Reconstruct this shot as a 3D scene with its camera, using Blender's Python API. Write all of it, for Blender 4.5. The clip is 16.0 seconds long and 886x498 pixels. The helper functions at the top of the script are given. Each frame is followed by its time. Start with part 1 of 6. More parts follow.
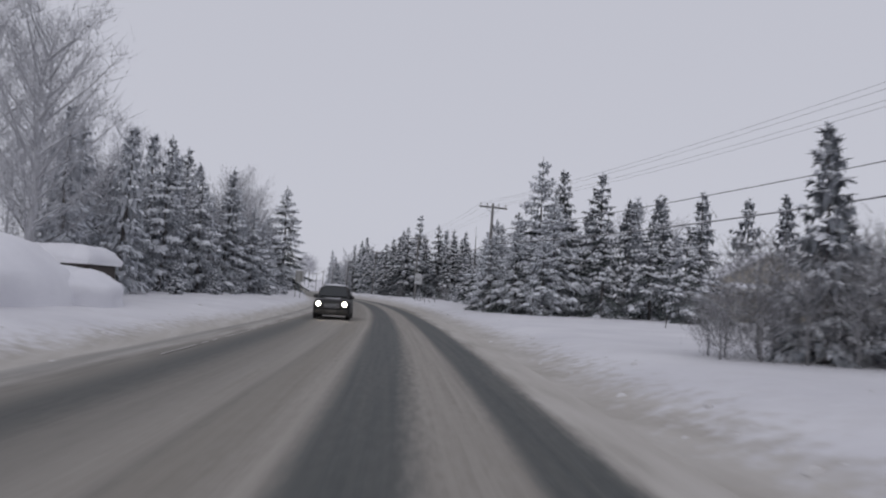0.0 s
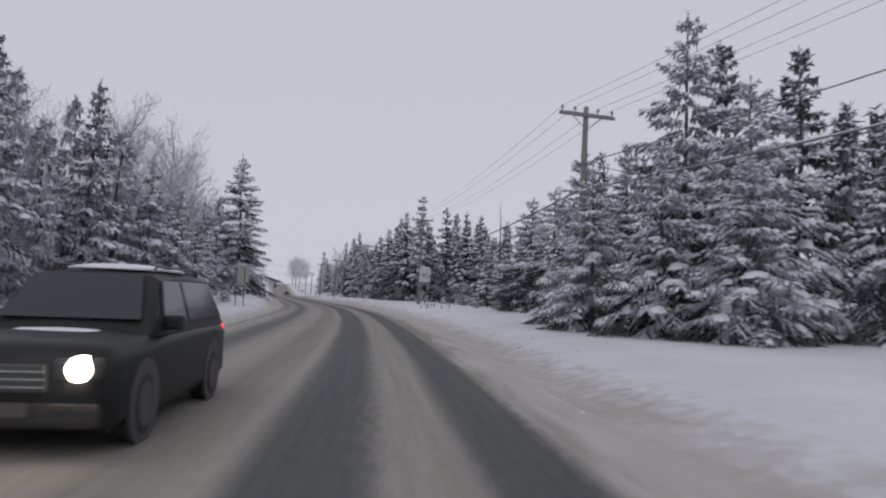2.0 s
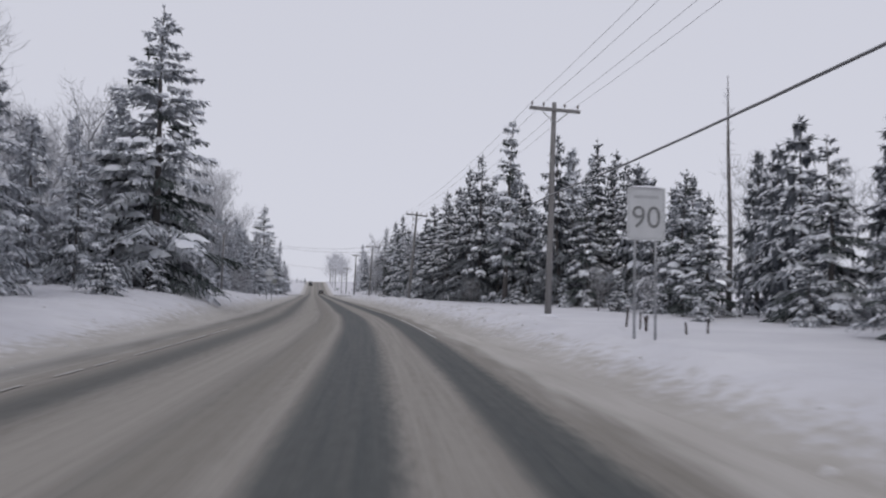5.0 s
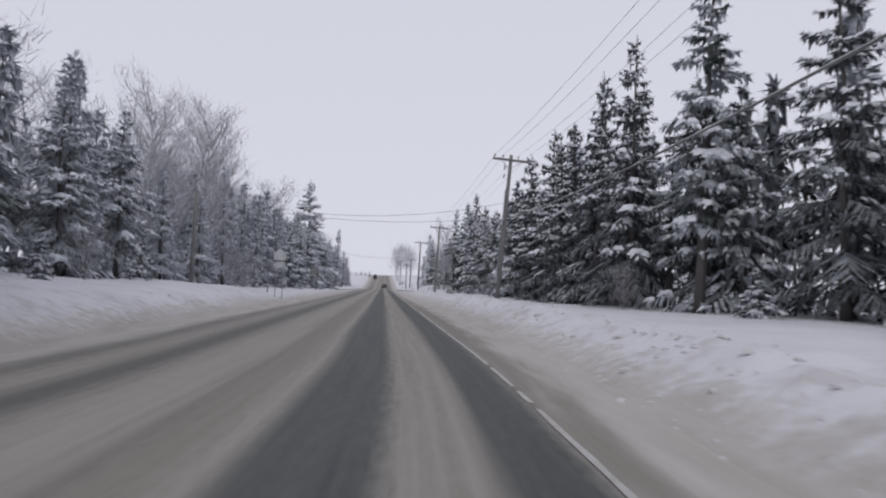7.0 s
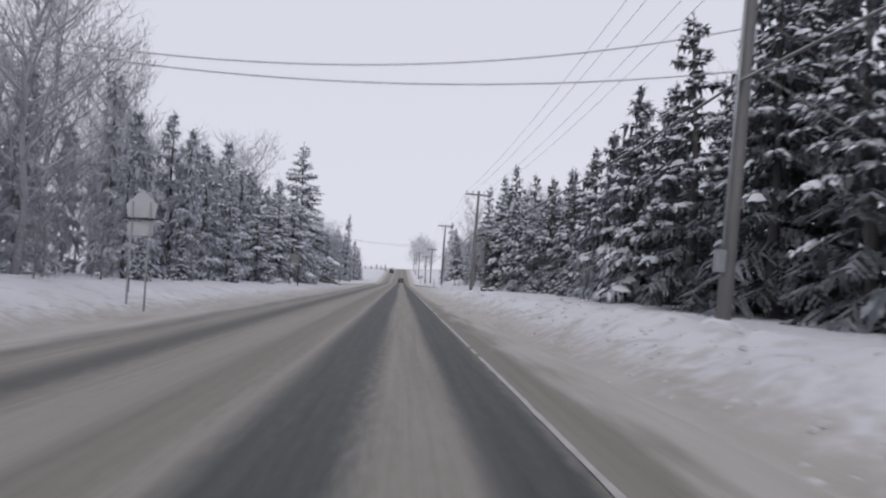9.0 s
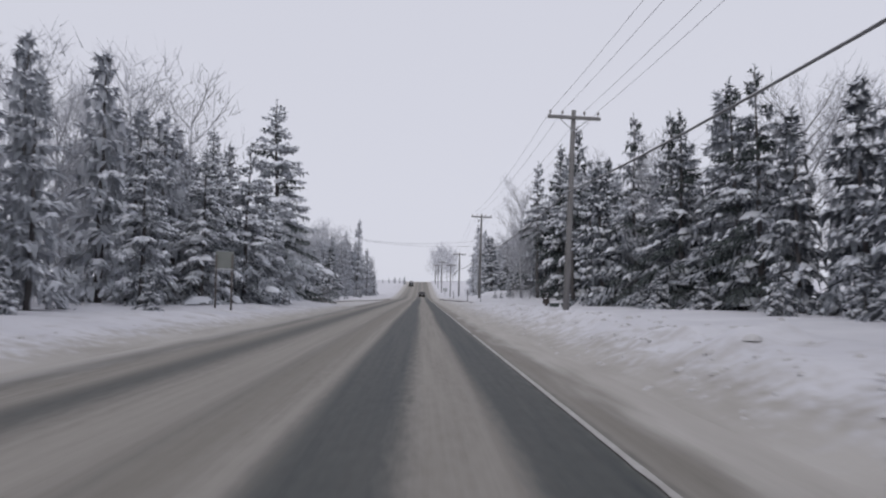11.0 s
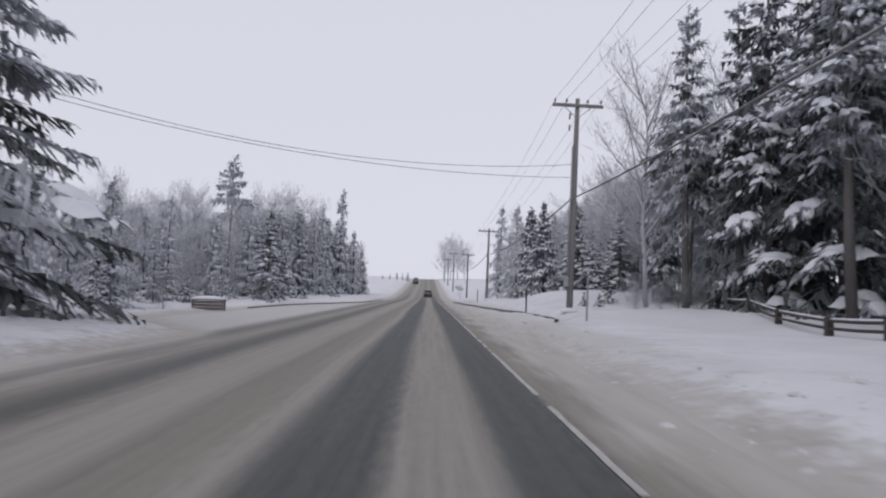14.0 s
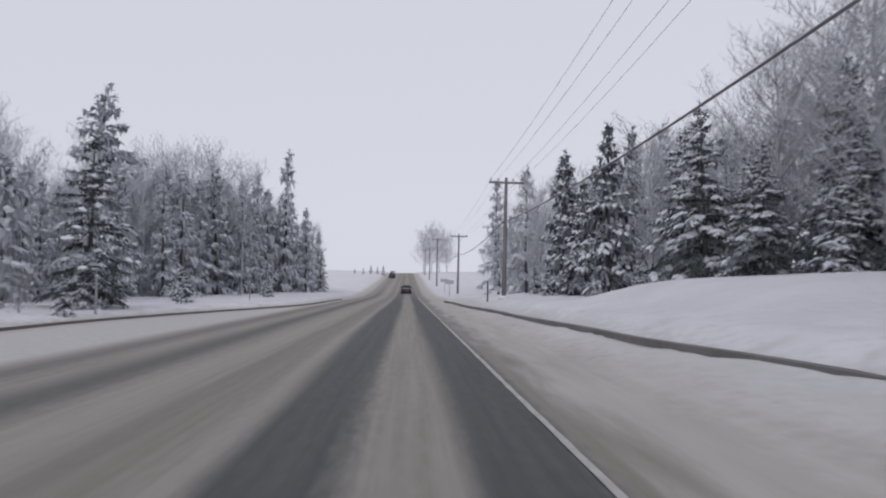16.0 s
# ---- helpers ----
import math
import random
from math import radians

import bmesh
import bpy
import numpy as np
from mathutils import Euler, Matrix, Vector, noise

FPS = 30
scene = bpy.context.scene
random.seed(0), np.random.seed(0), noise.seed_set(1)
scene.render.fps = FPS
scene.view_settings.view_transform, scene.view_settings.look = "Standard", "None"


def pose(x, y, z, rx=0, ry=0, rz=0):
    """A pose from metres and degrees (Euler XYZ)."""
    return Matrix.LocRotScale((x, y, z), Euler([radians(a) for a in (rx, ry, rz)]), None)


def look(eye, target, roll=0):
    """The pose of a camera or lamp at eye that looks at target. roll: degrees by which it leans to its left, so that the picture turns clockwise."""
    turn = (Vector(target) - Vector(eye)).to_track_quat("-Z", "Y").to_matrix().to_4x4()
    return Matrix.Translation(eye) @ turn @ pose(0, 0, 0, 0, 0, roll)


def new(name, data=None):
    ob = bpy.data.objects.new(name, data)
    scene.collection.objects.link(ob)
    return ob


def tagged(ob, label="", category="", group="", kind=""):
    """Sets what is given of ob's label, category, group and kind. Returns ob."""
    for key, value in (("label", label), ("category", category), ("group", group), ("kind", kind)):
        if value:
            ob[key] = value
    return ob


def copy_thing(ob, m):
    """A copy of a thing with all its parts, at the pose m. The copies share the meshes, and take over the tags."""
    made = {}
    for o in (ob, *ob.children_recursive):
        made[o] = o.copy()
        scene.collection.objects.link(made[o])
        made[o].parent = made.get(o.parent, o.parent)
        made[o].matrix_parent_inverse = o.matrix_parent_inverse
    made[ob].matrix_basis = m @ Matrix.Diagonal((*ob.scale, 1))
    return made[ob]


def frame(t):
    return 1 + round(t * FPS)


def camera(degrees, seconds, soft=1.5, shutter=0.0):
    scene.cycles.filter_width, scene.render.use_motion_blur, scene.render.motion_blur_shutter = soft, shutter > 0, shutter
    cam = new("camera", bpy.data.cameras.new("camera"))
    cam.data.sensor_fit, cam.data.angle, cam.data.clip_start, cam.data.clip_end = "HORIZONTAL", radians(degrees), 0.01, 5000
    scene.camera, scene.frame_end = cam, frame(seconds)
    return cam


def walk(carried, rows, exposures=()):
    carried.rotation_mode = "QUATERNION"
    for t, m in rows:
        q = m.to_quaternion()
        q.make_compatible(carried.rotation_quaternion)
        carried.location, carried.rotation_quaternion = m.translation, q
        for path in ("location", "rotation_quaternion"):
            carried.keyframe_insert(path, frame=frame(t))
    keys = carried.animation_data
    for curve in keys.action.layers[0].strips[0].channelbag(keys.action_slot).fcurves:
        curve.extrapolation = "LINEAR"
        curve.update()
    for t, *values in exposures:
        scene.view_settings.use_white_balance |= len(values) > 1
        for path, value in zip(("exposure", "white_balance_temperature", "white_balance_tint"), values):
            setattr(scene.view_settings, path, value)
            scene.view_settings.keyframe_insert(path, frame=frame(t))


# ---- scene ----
cam = camera(66.0, 16.0, soft=2.1, shutter=0.25)
# seconds, eye, target, roll
PATH = [
    (0, (-10.53, 0.00, 1.52), (-8.114, 9.681, 2.200), 3.2),
    (0.5, (-9.15, 6.98, 1.52), (-6.708, 16.650, 2.220), 2.5),
    (1, (-7.81, 13.96, 1.52), (-5.360, 23.626, 2.226), 1.7),
    (1.5, (-6.52, 20.94, 1.52), (-4.051, 30.603, 2.227), 1.7),
    (2, (-5.30, 27.93, 1.52), (-2.846, 37.595, 2.234), 2.0),
    (2.5, (-4.21, 34.93, 1.49), (-1.777, 44.604, 2.220), 2.0),
    (3, (-3.25, 41.95, 1.47), (-0.821, 51.622, 2.205), 1.6),
    (3.5, (-2.37, 48.97, 1.45), (0.008, 58.655, 2.195), 1.8),
    (4, (-1.52, 55.99, 1.43), (0.685, 65.716, 2.139), 1.6),
    (4.5, (-0.72, 63.01, 1.41), (1.337, 72.773, 2.101), 1.6),
    (7, (2.73, 98.24, 1.53), (3.585, 108.182, 2.089), 2.2),
    (7.5, (3.07, 105.32, 1.52), (3.872, 115.270, 2.068), 2.8),
    (8, (3.28, 112.41, 1.51), (4.040, 122.366, 2.033), 3.0),
    (8.5, (3.35, 119.55, 1.50), (4.004, 129.509, 1.997), 3.3),
    (9, (3.30, 126.76, 1.48), (3.894, 136.731, 1.955), 2.6),
    (11.5, (3.13, 164.03, 1.41), (3.422, 174.005, 2.107), 0.5),
    (12, (3.18, 171.73, 1.42), (3.448, 181.701, 2.136), 1.0),
    (12.5, (3.22, 179.48, 1.43), (3.445, 189.454, 2.148), 1.2),
    (13, (3.26, 187.26, 1.45), (3.470, 197.231, 2.155), 1.2),
    (13.5, (3.28, 195.06, 1.46), (3.493, 205.036, 2.122), 1.3),
    (14, (3.29, 202.89, 1.47), (3.492, 212.863, 2.108), 1.6),
    (14.5, (3.30, 210.74, 1.46), (3.541, 220.714, 2.079), 1.6),
    (15, (3.33, 218.61, 1.46), (3.615, 228.585, 2.105), 1.7),
    (15.5, (3.37, 226.51, 1.45), (3.759, 236.484, 2.051), 0.9),
    (16, (3.43, 234.43, 1.45), (3.952, 244.403, 2.018), 0.5),
]
EXPOSURES = [(0, -0.29), (1, -0.33), (2, -0.24), (3, -0.14), (4.5, -0.07), (7, 0.0), (8, 0.06), (9, 0.10), (11.5, -0.02), (13, 0.04), (14.5, 0.06), (16, 0.0)]
walk(cam, [(t, look(eye, target, roll)) for t, eye, target, roll in PATH], EXPOSURES)

# ---- world, sun, exposure ----
SUN_UP, SUN_TURN = 38.0, 200.0
world = bpy.data.worlds.new("overcast_sky")
scene.world = world
world.use_nodes = True
_n, _l = world.node_tree.nodes, world.node_tree.links
_n.clear()
_out = _n.new("ShaderNodeOutputWorld")
_bg = _n.new("ShaderNodeBackground")
_sky = _n.new("ShaderNodeTexSky")
_sky.sky_type, _sky.sun_disc = "NISHITA", False
_sky.sun_elevation, _sky.sun_rotation = radians(SUN_UP), radians(SUN_TURN)
_hsv = _n.new("ShaderNodeHueSaturation")
_hsv.inputs["Saturation"].default_value = 0.2
_mix = _n.new("ShaderNodeMix")
_mix.data_type = "RGBA"
_mix.inputs["Factor"].default_value = 0.93
_mix.inputs["B"].default_value = (6.10, 6.20, 7.05, 1)     # even cloud cover
_l.new(_sky.outputs[0], _hsv.inputs["Color"])
_l.new(_hsv.outputs[0], _mix.inputs["A"])
_l.new(_mix.outputs["Result"], _bg.inputs["Color"])
_bg.inputs["Strength"].default_value = 0.108
_l.new(_bg.outputs[0], _out.inputs["Surface"])

sun = new("sun", bpy.data.lights.new("sun", "SUN"))
sun.data.energy, sun.data.angle, sun.data.color = 0.5, radians(40), (1.0, 0.97, 0.93)
sun.rotation_euler = Euler((radians(90 - SUN_UP), 0, radians(180 - SUN_TURN)))

# ---- materials ----


def material(name, rough=0.8, metal=0.0):
    m = bpy.data.materials.new(name)
    m.use_nodes = True
    b = m.node_tree.nodes["Principled BSDF"]
    b.inputs["Roughness"].default_value = rough
    b.inputs["Metallic"].default_value = metal
    return m, m.node_tree.nodes, m.node_tree.links, b


def noise_fac(n, l, scale, detail=4.0, coord="Object", lo=0.35, hi=0.65, stretch=None):
    tc = n.new("ShaderNodeTexCoord")
    tx = n.new("ShaderNodeTexNoise")
    tx.inputs["Scale"].default_value, tx.inputs["Detail"].default_value = scale, detail
    src = tc.outputs[coord]
    if stretch:
        mp = n.new("ShaderNodeMapping")
        mp.inputs["Scale"].default_value = stretch
        l.new(src, mp.inputs["Vector"])
        src = mp.outputs[0]
    l.new(src, tx.inputs["Vector"])
    mr = n.new("ShaderNodeMapRange")
    mr.inputs["From Min"].default_value, mr.inputs["From Max"].default_value = lo, hi
    l.new(tx.outputs["Fac"], mr.inputs["Value"])
    return mr.outputs["Result"]


def blend(n, l, fac, a, b):
    """a and b: colours or sockets."""
    mx = n.new("ShaderNodeMix")
    mx.data_type = "RGBA"
    if isinstance(fac, (int, float)):
        mx.inputs["Factor"].default_value = fac
    else:
        l.new(fac, mx.inputs["Factor"])
    for key, v in (("A", a), ("B", b)):
        if isinstance(v, tuple):
            mx.inputs[key].default_value = (*v, 1)
        else:
            l.new(v, mx.inputs[key])
    return mx.outputs["Result"]


def calc(n, l, op, a, b=0.0, c=None):
    m = n.new("ShaderNodeMath")
    m.operation = op
    for i, v in enumerate((a, b) if c is None else (a, b, c)):
        if isinstance(v, (int, float)):
            m.inputs[i].default_value = v
        else:
            l.new(v, m.inputs[i])
    return m.outputs[0]


def bump(n, l, b, height, strength, dist):
    bp = n.new("ShaderNodeBump")
    bp.inputs["Strength"].default_value, bp.inputs["Distance"].default_value = strength, dist
    l.new(height, bp.inputs["Height"])
    l.new(bp.outputs[0], b.inputs["Normal"])


def plain(name, color, other=None, scale=6.0, rough=0.7, metal=0.0, relief=0.0, coord="Object", stretch=None):
    m, n, l, b = material(name, rough, metal)
    other = other or tuple(c * 0.75 for c in color)
    f = noise_fac(n, l, scale, 5, coord, 0.3, 0.7, stretch)
    g = noise_fac(n, l, scale * 7, 3, coord, 0.2, 0.8, stretch)
    c = blend(n, l, calc(n, l, "MULTIPLY_ADD", g, 0.4, calc(n, l, "MULTIPLY", f, 0.6)), color, other)
    l.new(c, b.inputs["Base Color"])
    if relief:
        bump(n, l, b, g, 0.6, relief)
    return m


def snow_material(name, color=(0.80, 0.81, 0.84), other=(0.70, 0.71, 0.75), scale=0.6):
    m, n, l, b = material(name, 0.75)
    f = noise_fac(n, l, scale, 6, "Object", 0.3, 0.7)
    g = noise_fac(n, l, scale * 14, 4, "Object", 0.25, 0.75)
    l.new(blend(n, l, f, color, other), b.inputs["Base Color"])
    bump(n, l, b, calc(n, l, "MULTIPLY_ADD", g, 0.35, f), 0.5, 0.06)
    b.inputs["Specular IOR Level"].default_value = 0.25
    return m


def topped(name, base, other, top, low=0.25, high=0.75, patch=2.5, amount=1.0, rough=0.85):
    """A surface on whose upward faces snow or hoar frost lies, in patches."""
    m, n, l, b = material(name, rough)
    geo = n.new("ShaderNodeNewGeometry")
    sep = n.new("ShaderNodeSeparateXYZ")
    l.new(geo.outputs["Normal"], sep.inputs[0])
    up = n.new("ShaderNodeMapRange")
    up.inputs["From Min"].default_value, up.inputs["From Max"].default_value = low, high
    l.new(sep.outputs["Z"], up.inputs["Value"])
    f = noise_fac(n, l, patch, 4, "Object", 0.32, 0.62)
    fac = calc(n, l, "MULTIPLY", calc(n, l, "MULTIPLY", up.outputs["Result"], f), amount)
    v = noise_fac(n, l, patch * 0.5, 3, "Object", 0.3, 0.7)
    info = n.new("ShaderNodeObjectInfo")
    dark = blend(n, l, calc(n, l, "MULTIPLY_ADD", info.outputs["Random"], 0.5, calc(n, l, "MULTIPLY", v, 0.5)), base, other)
    l.new(blend(n, l, fac, dark, top), b.inputs["Base Color"])
    b.inputs["Specular IOR Level"].default_value = 0.15
    return m


SNOW = snow_material("fresh_snow", (0.80, 0.80, 0.84), (0.70, 0.70, 0.75))
SNOW_BOUGH = snow_material("bough_snow", (0.84, 0.85, 0.89), (0.66, 0.68, 0.73), 1.6)
NEEDLES = topped("spruce_needles", (0.118, 0.130, 0.146), (0.182, 0.196, 0.216), (0.68, 0.70, 0.75), -0.1, 0.75, 3.5, 0.72)
# snow-dusted needles, lightened beyond the dusting to imitate haze
NEEDLES_MID = topped("dusted_haze_needles", (0.315, 0.335, 0.362), (0.400, 0.420, 0.448), (0.66, 0.68, 0.73), 0.0, 0.8, 3.5, 0.65)
# darker copy of the spruce needles, with the wood's shade in its colour
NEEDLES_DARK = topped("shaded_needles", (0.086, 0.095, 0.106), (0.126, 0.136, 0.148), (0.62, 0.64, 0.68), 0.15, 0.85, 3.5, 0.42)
# these two frost colours are raised to stand for distance haze
NEEDLES_FROST_HAZE = topped("frost_haze_needles", (0.40, 0.418, 0.45), (0.48, 0.498, 0.53), (0.70, 0.72, 0.77), 0.0, 0.7, 2.2, 0.75)
NEEDLES_HOAR_HAZE = topped("hoar_haze_needles", (0.53, 0.545, 0.58), (0.60, 0.615, 0.65), (0.72, 0.73, 0.78), 0.0, 0.8, 1.5, 0.6)
# unfrosted green needles, darkened to stand for shade beneath the laden boughs
NEEDLES_BARE_SHADE = topped("bare_shade_needles", (0.050, 0.062, 0.060), (0.090, 0.104, 0.100), (0.50, 0.52, 0.56), 0.3, 0.9, 3.5, 0.18)
BARK = topped("conifer_bark", (0.10, 0.092, 0.09), (0.15, 0.142, 0.14), (0.60, 0.61, 0.65), 0.3, 0.9, 3.0, 0.7)
TWIG = topped("frosted_twigs", (0.335, 0.337, 0.355), (0.44, 0.442, 0.465), (0.76, 0.77, 0.82), -0.2, 0.6, 3.0, 0.85)
TWIG_SHRUB = topped("shrub_twigs", (0.20, 0.198, 0.205), (0.29, 0.288, 0.30), (0.74, 0.75, 0.80), -0.1, 0.7, 3.0, 0.65)
# twig frost lightened further, so that the colour holds the haze
TWIG_HOAR_HAZE = topped("hoar_haze_twigs", (0.44, 0.447, 0.475), (0.52, 0.527, 0.555), (0.76, 0.77, 0.82), -0.4, 0.8, 2.0, 0.65)
TWIG_FAR = topped("haze_pale_twigs", (0.50, 0.505, 0.535), (0.57, 0.575, 0.605), (0.74, 0.75, 0.80), -0.4, 0.8, 2.0, 0.6)
POLE_WOOD = plain("weathered_pole_wood", (0.26, 0.253, 0.253), (0.17, 0.165, 0.166), 3.0, 0.9, relief=0.01, stretch=(6, 6, 0.6))
STEEL = plain("galvanised_steel", (0.42, 0.43, 0.45), (0.33, 0.34, 0.36), 8.0, 0.5, 0.6)
WIRE = plain("frosted_wire", (0.46, 0.46, 0.48), (0.36, 0.36, 0.38), 2.0, 0.7)
CABLE = topped("snow_crusted_cable", (0.16, 0.16, 0.165), (0.24, 0.24, 0.245), (0.80, 0.81, 0.84), -0.25, 0.5, 1.2, 0.95)
CERAMIC = plain("insulator_glaze", (0.25, 0.22, 0.22), None, 5.0, 0.35)
SIGN_WHITE = plain("sign_white", (0.60, 0.61, 0.63), (0.48, 0.49, 0.51), 2.5, 0.5)
SIGN_BLACK = plain("sign_black", (0.05, 0.05, 0.053), (0.09, 0.09, 0.095), 3.0, 0.5)
SIGN_BACK = plain("sign_back_metal", (0.44, 0.45, 0.46), (0.54, 0.55, 0.57), 3.0, 0.55, 0.3)
SIGN_GREY = plain("faded_sign_black", (0.14, 0.145, 0.15), (0.24, 0.245, 0.25), 5.0, 0.6)
SIGN_DULL = plain("weathered_sign_back", (0.30, 0.30, 0.29), (0.38, 0.38, 0.365), 2.0, 0.6)
SIGN_GREEN = plain("sign_back_paint", (0.20, 0.215, 0.20), (0.27, 0.28, 0.265), 3.0, 0.6)
SIGN_FROST = plain("frosted_sign_back", (0.46, 0.47, 0.49), (0.36, 0.37, 0.39), 4.0, 0.6)
SIDING = plain("cream_siding", (0.50, 0.455, 0.37), (0.43, 0.39, 0.32), 2.0, 0.75)
TRIM = plain("painted_trim", (0.66, 0.65, 0.62), None, 3.0, 0.6)
DARKWOOD = plain("dark_wet_wood", (0.045, 0.037, 0.035), (0.075, 0.062, 0.057), 4.0, 0.8, relief=0.01, stretch=(1, 1, 6))
GREYWOOD = plain("grey_wood", (0.17, 0.15, 0.14), (0.11, 0.10, 0.095), 4.0, 0.85, relief=0.01)
BIN = plain("dark_bin_plastic", (0.040, 0.062, 0.054), (0.065, 0.085, 0.076), 4.0, 0.6)
PAINT_DARK = plain("dark_car_paint", (0.010, 0.011, 0.013), (0.03, 0.029, 0.028), 3.0, 0.42, 0.0)
PAINT_RED = plain("dull_dark_paint", (0.035, 0.025, 0.026), (0.06, 0.05, 0.05), 3.0, 0.35, 0.2)
RUBBER = plain("rubber", (0.02, 0.02, 0.02), (0.06, 0.055, 0.05), 5.0, 0.9)
GRIME = plain("road_grime", (0.13, 0.12, 0.11), (0.06, 0.058, 0.055), 4.0, 0.9)
GLASS, _gn, _gl, _gb = material("tinted_glass", 0.08)
_gb.inputs["Base Color"].default_value = (0.02, 0.024, 0.026, 1)
_gb.inputs["Specular IOR Level"].default_value = 0.6
PAINT_DARK.node_tree.nodes["Principled BSDF"].inputs["Specular IOR Level"].default_value = 0.25


def glow(name, color, power):
    m, n, l, b = material(name, 0.3)
    b.inputs["Base Color"].default_value = (*color, 1)
    b.inputs["Emission Color"].default_value = (*color, 1)
    b.inputs["Emission Strength"].default_value = power
    return m


HEADLIGHT = glow("lit_headlight", (1.0, 0.86, 0.66), 30.0)
TAILLIGHT = glow("lit_tail_light", (0.9, 0.05, 0.03), 2.0)


def road_material():
    """Wet wheel tracks between bands of brown slush, along the lane coordinate in the UV map (metres)."""
    m, n, l, b = material("slushy_asphalt", 0.6)
    uv = n.new("ShaderNodeUVMap")
    uv.uv_map = "lane"
    sep = n.new("ShaderNodeSeparateXYZ")
    l.new(uv.outputs[0], sep.inputs[0])

    def stretched(sx, sy, scale, lo, hi, detail=5):
        mp = n.new("ShaderNodeMapping")
        mp.inputs["Scale"].default_value = (sx, sy, 1)
        l.new(uv.outputs[0], mp.inputs["Vector"])
        tx = n.new("ShaderNodeTexNoise")
        tx.inputs["Scale"].default_value, tx.inputs["Detail"].default_value = scale, detail
        l.new(mp.outputs[0], tx.inputs["Vector"])
        mr = n.new("ShaderNodeMapRange")
        mr.inputs["From Min"].default_value, mr.inputs["From Max"].default_value = lo, hi
        l.new(tx.outputs["Fac"], mr.inputs["Value"])
        return mr.outputs["Result"]

    wav = stretched(1, 0.03, 1.0, 0.0, 1.0, 3)
    fine = stretched(1, 0.25, 9.0, 0.25, 0.75)
    streak = stretched(1, 0.02, 7.0, 0.3, 0.7, 4)
    u = calc(n, l, "ADD", sep.outputs["X"], calc(n, l, "MULTIPLY_ADD", wav, 0.5, -0.25))
    u = calc(n, l, "ADD", u, calc(n, l, "MULTIPLY_ADD", fine, 0.10, -0.05))

    def band(c, half, soft):
        d = calc(n, l, "ABSOLUTE", calc(n, l, "SUBTRACT", u, c))
        mr = n.new("ShaderNodeMapRange")
        mr.interpolation_type = "SMOOTHSTEP"
        mr.inputs["From Min"].default_value, mr.inputs["From Max"].default_value = half + soft, half - soft
        l.new(d, mr.inputs["Value"])
        return mr.outputs["Result"]

    wet = calc(n, l, "MAXIMUM", band(-0.90, 0.58, 0.22), band(1.14, 0.48, 0.17))
    far = calc(n, l, "MAXIMUM", band(-4.68, 0.46, 0.42), calc(n, l, "MULTIPLY", band(-6.35, 0.32, 0.38), 0.65))
    wet = calc(n, l, "MAXIMUM", wet, calc(n, l, "MULTIPLY", far, 0.80))
    wet = calc(n, l, "MAXIMUM", wet, calc(n, l, "MULTIPLY", band(-2.62, 0.06, 0.22), 0.35))
    wet = calc(n, l, "MULTIPLY", wet, calc(n, l, "MULTIPLY_ADD", streak, -0.18, 1.0))
    # wet tracks pale on the far hill, haze put into the road colour
    climb = n.new("ShaderNodeMapRange")
    climb.interpolation_type = "SMOOTHSTEP"
    climb.inputs["From Min"].default_value, climb.inputs["From Max"].default_value = 300.0, 400.0
    l.new(sep.outputs["Y"], climb.inputs["Value"])
    wet = calc(n, l, "MULTIPLY", wet, calc(n, l, "MULTIPLY_ADD", climb.outputs["Result"], -0.65, 1.0))
    slush = blend(n, l, streak, (0.308, 0.288, 0.260), (0.224, 0.207, 0.184))
    slush = blend(n, l, calc(n, l, "MULTIPLY", fine, 0.45), slush, (0.345, 0.322, 0.296))
    brown = calc(n, l, "MAXIMUM", band(-2.30, 0.36, 0.34), band(2.15, 0.42, 0.36))
    slush = blend(n, l, calc(n, l, "MULTIPLY", brown, 0.55), slush, (0.196, 0.182, 0.158))
    slush = blend(n, l, calc(n, l, "MULTIPLY", calc(n, l, "MAXIMUM", band(-1.66, 0.10, 0.16), band(-3.35, 0.35, 0.40)), 0.5), slush, (0.350, 0.328, 0.298))
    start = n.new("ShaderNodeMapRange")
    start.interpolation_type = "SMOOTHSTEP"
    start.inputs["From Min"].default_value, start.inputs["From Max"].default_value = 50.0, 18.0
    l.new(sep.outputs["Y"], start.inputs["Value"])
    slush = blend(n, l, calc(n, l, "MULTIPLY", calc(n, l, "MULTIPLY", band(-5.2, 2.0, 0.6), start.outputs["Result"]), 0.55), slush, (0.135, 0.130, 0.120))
    edge = band(-17.4, 10.2, 0.5)
    slush = blend(n, l, calc(n, l, "MULTIPLY", edge, 0.8), slush, blend(n, l, fine, (0.60, 0.59, 0.60), (0.48, 0.465, 0.455)))
    rim = n.new("ShaderNodeUVMap")
    rim.uv_map = "rim"
    rs = n.new("ShaderNodeSeparateXYZ")
    l.new(rim.outputs[0], rs.inputs[0])
    near = calc(n, l, "MINIMUM", rs.outputs["X"], rs.outputs["Y"])
    ragged = stretched(1, 0.12, 2.2, 0.2, 0.8, 6)
    fringe = n.new("ShaderNodeMapRange")
    fringe.interpolation_type = "SMOOTHSTEP"
    fringe.inputs["From Min"].default_value, fringe.inputs["From Max"].default_value = 1.05, 0.10
    l.new(calc(n, l, "ADD", near, calc(n, l, "MULTIPLY_ADD", ragged, 0.9, -0.45)), fringe.inputs["Value"])
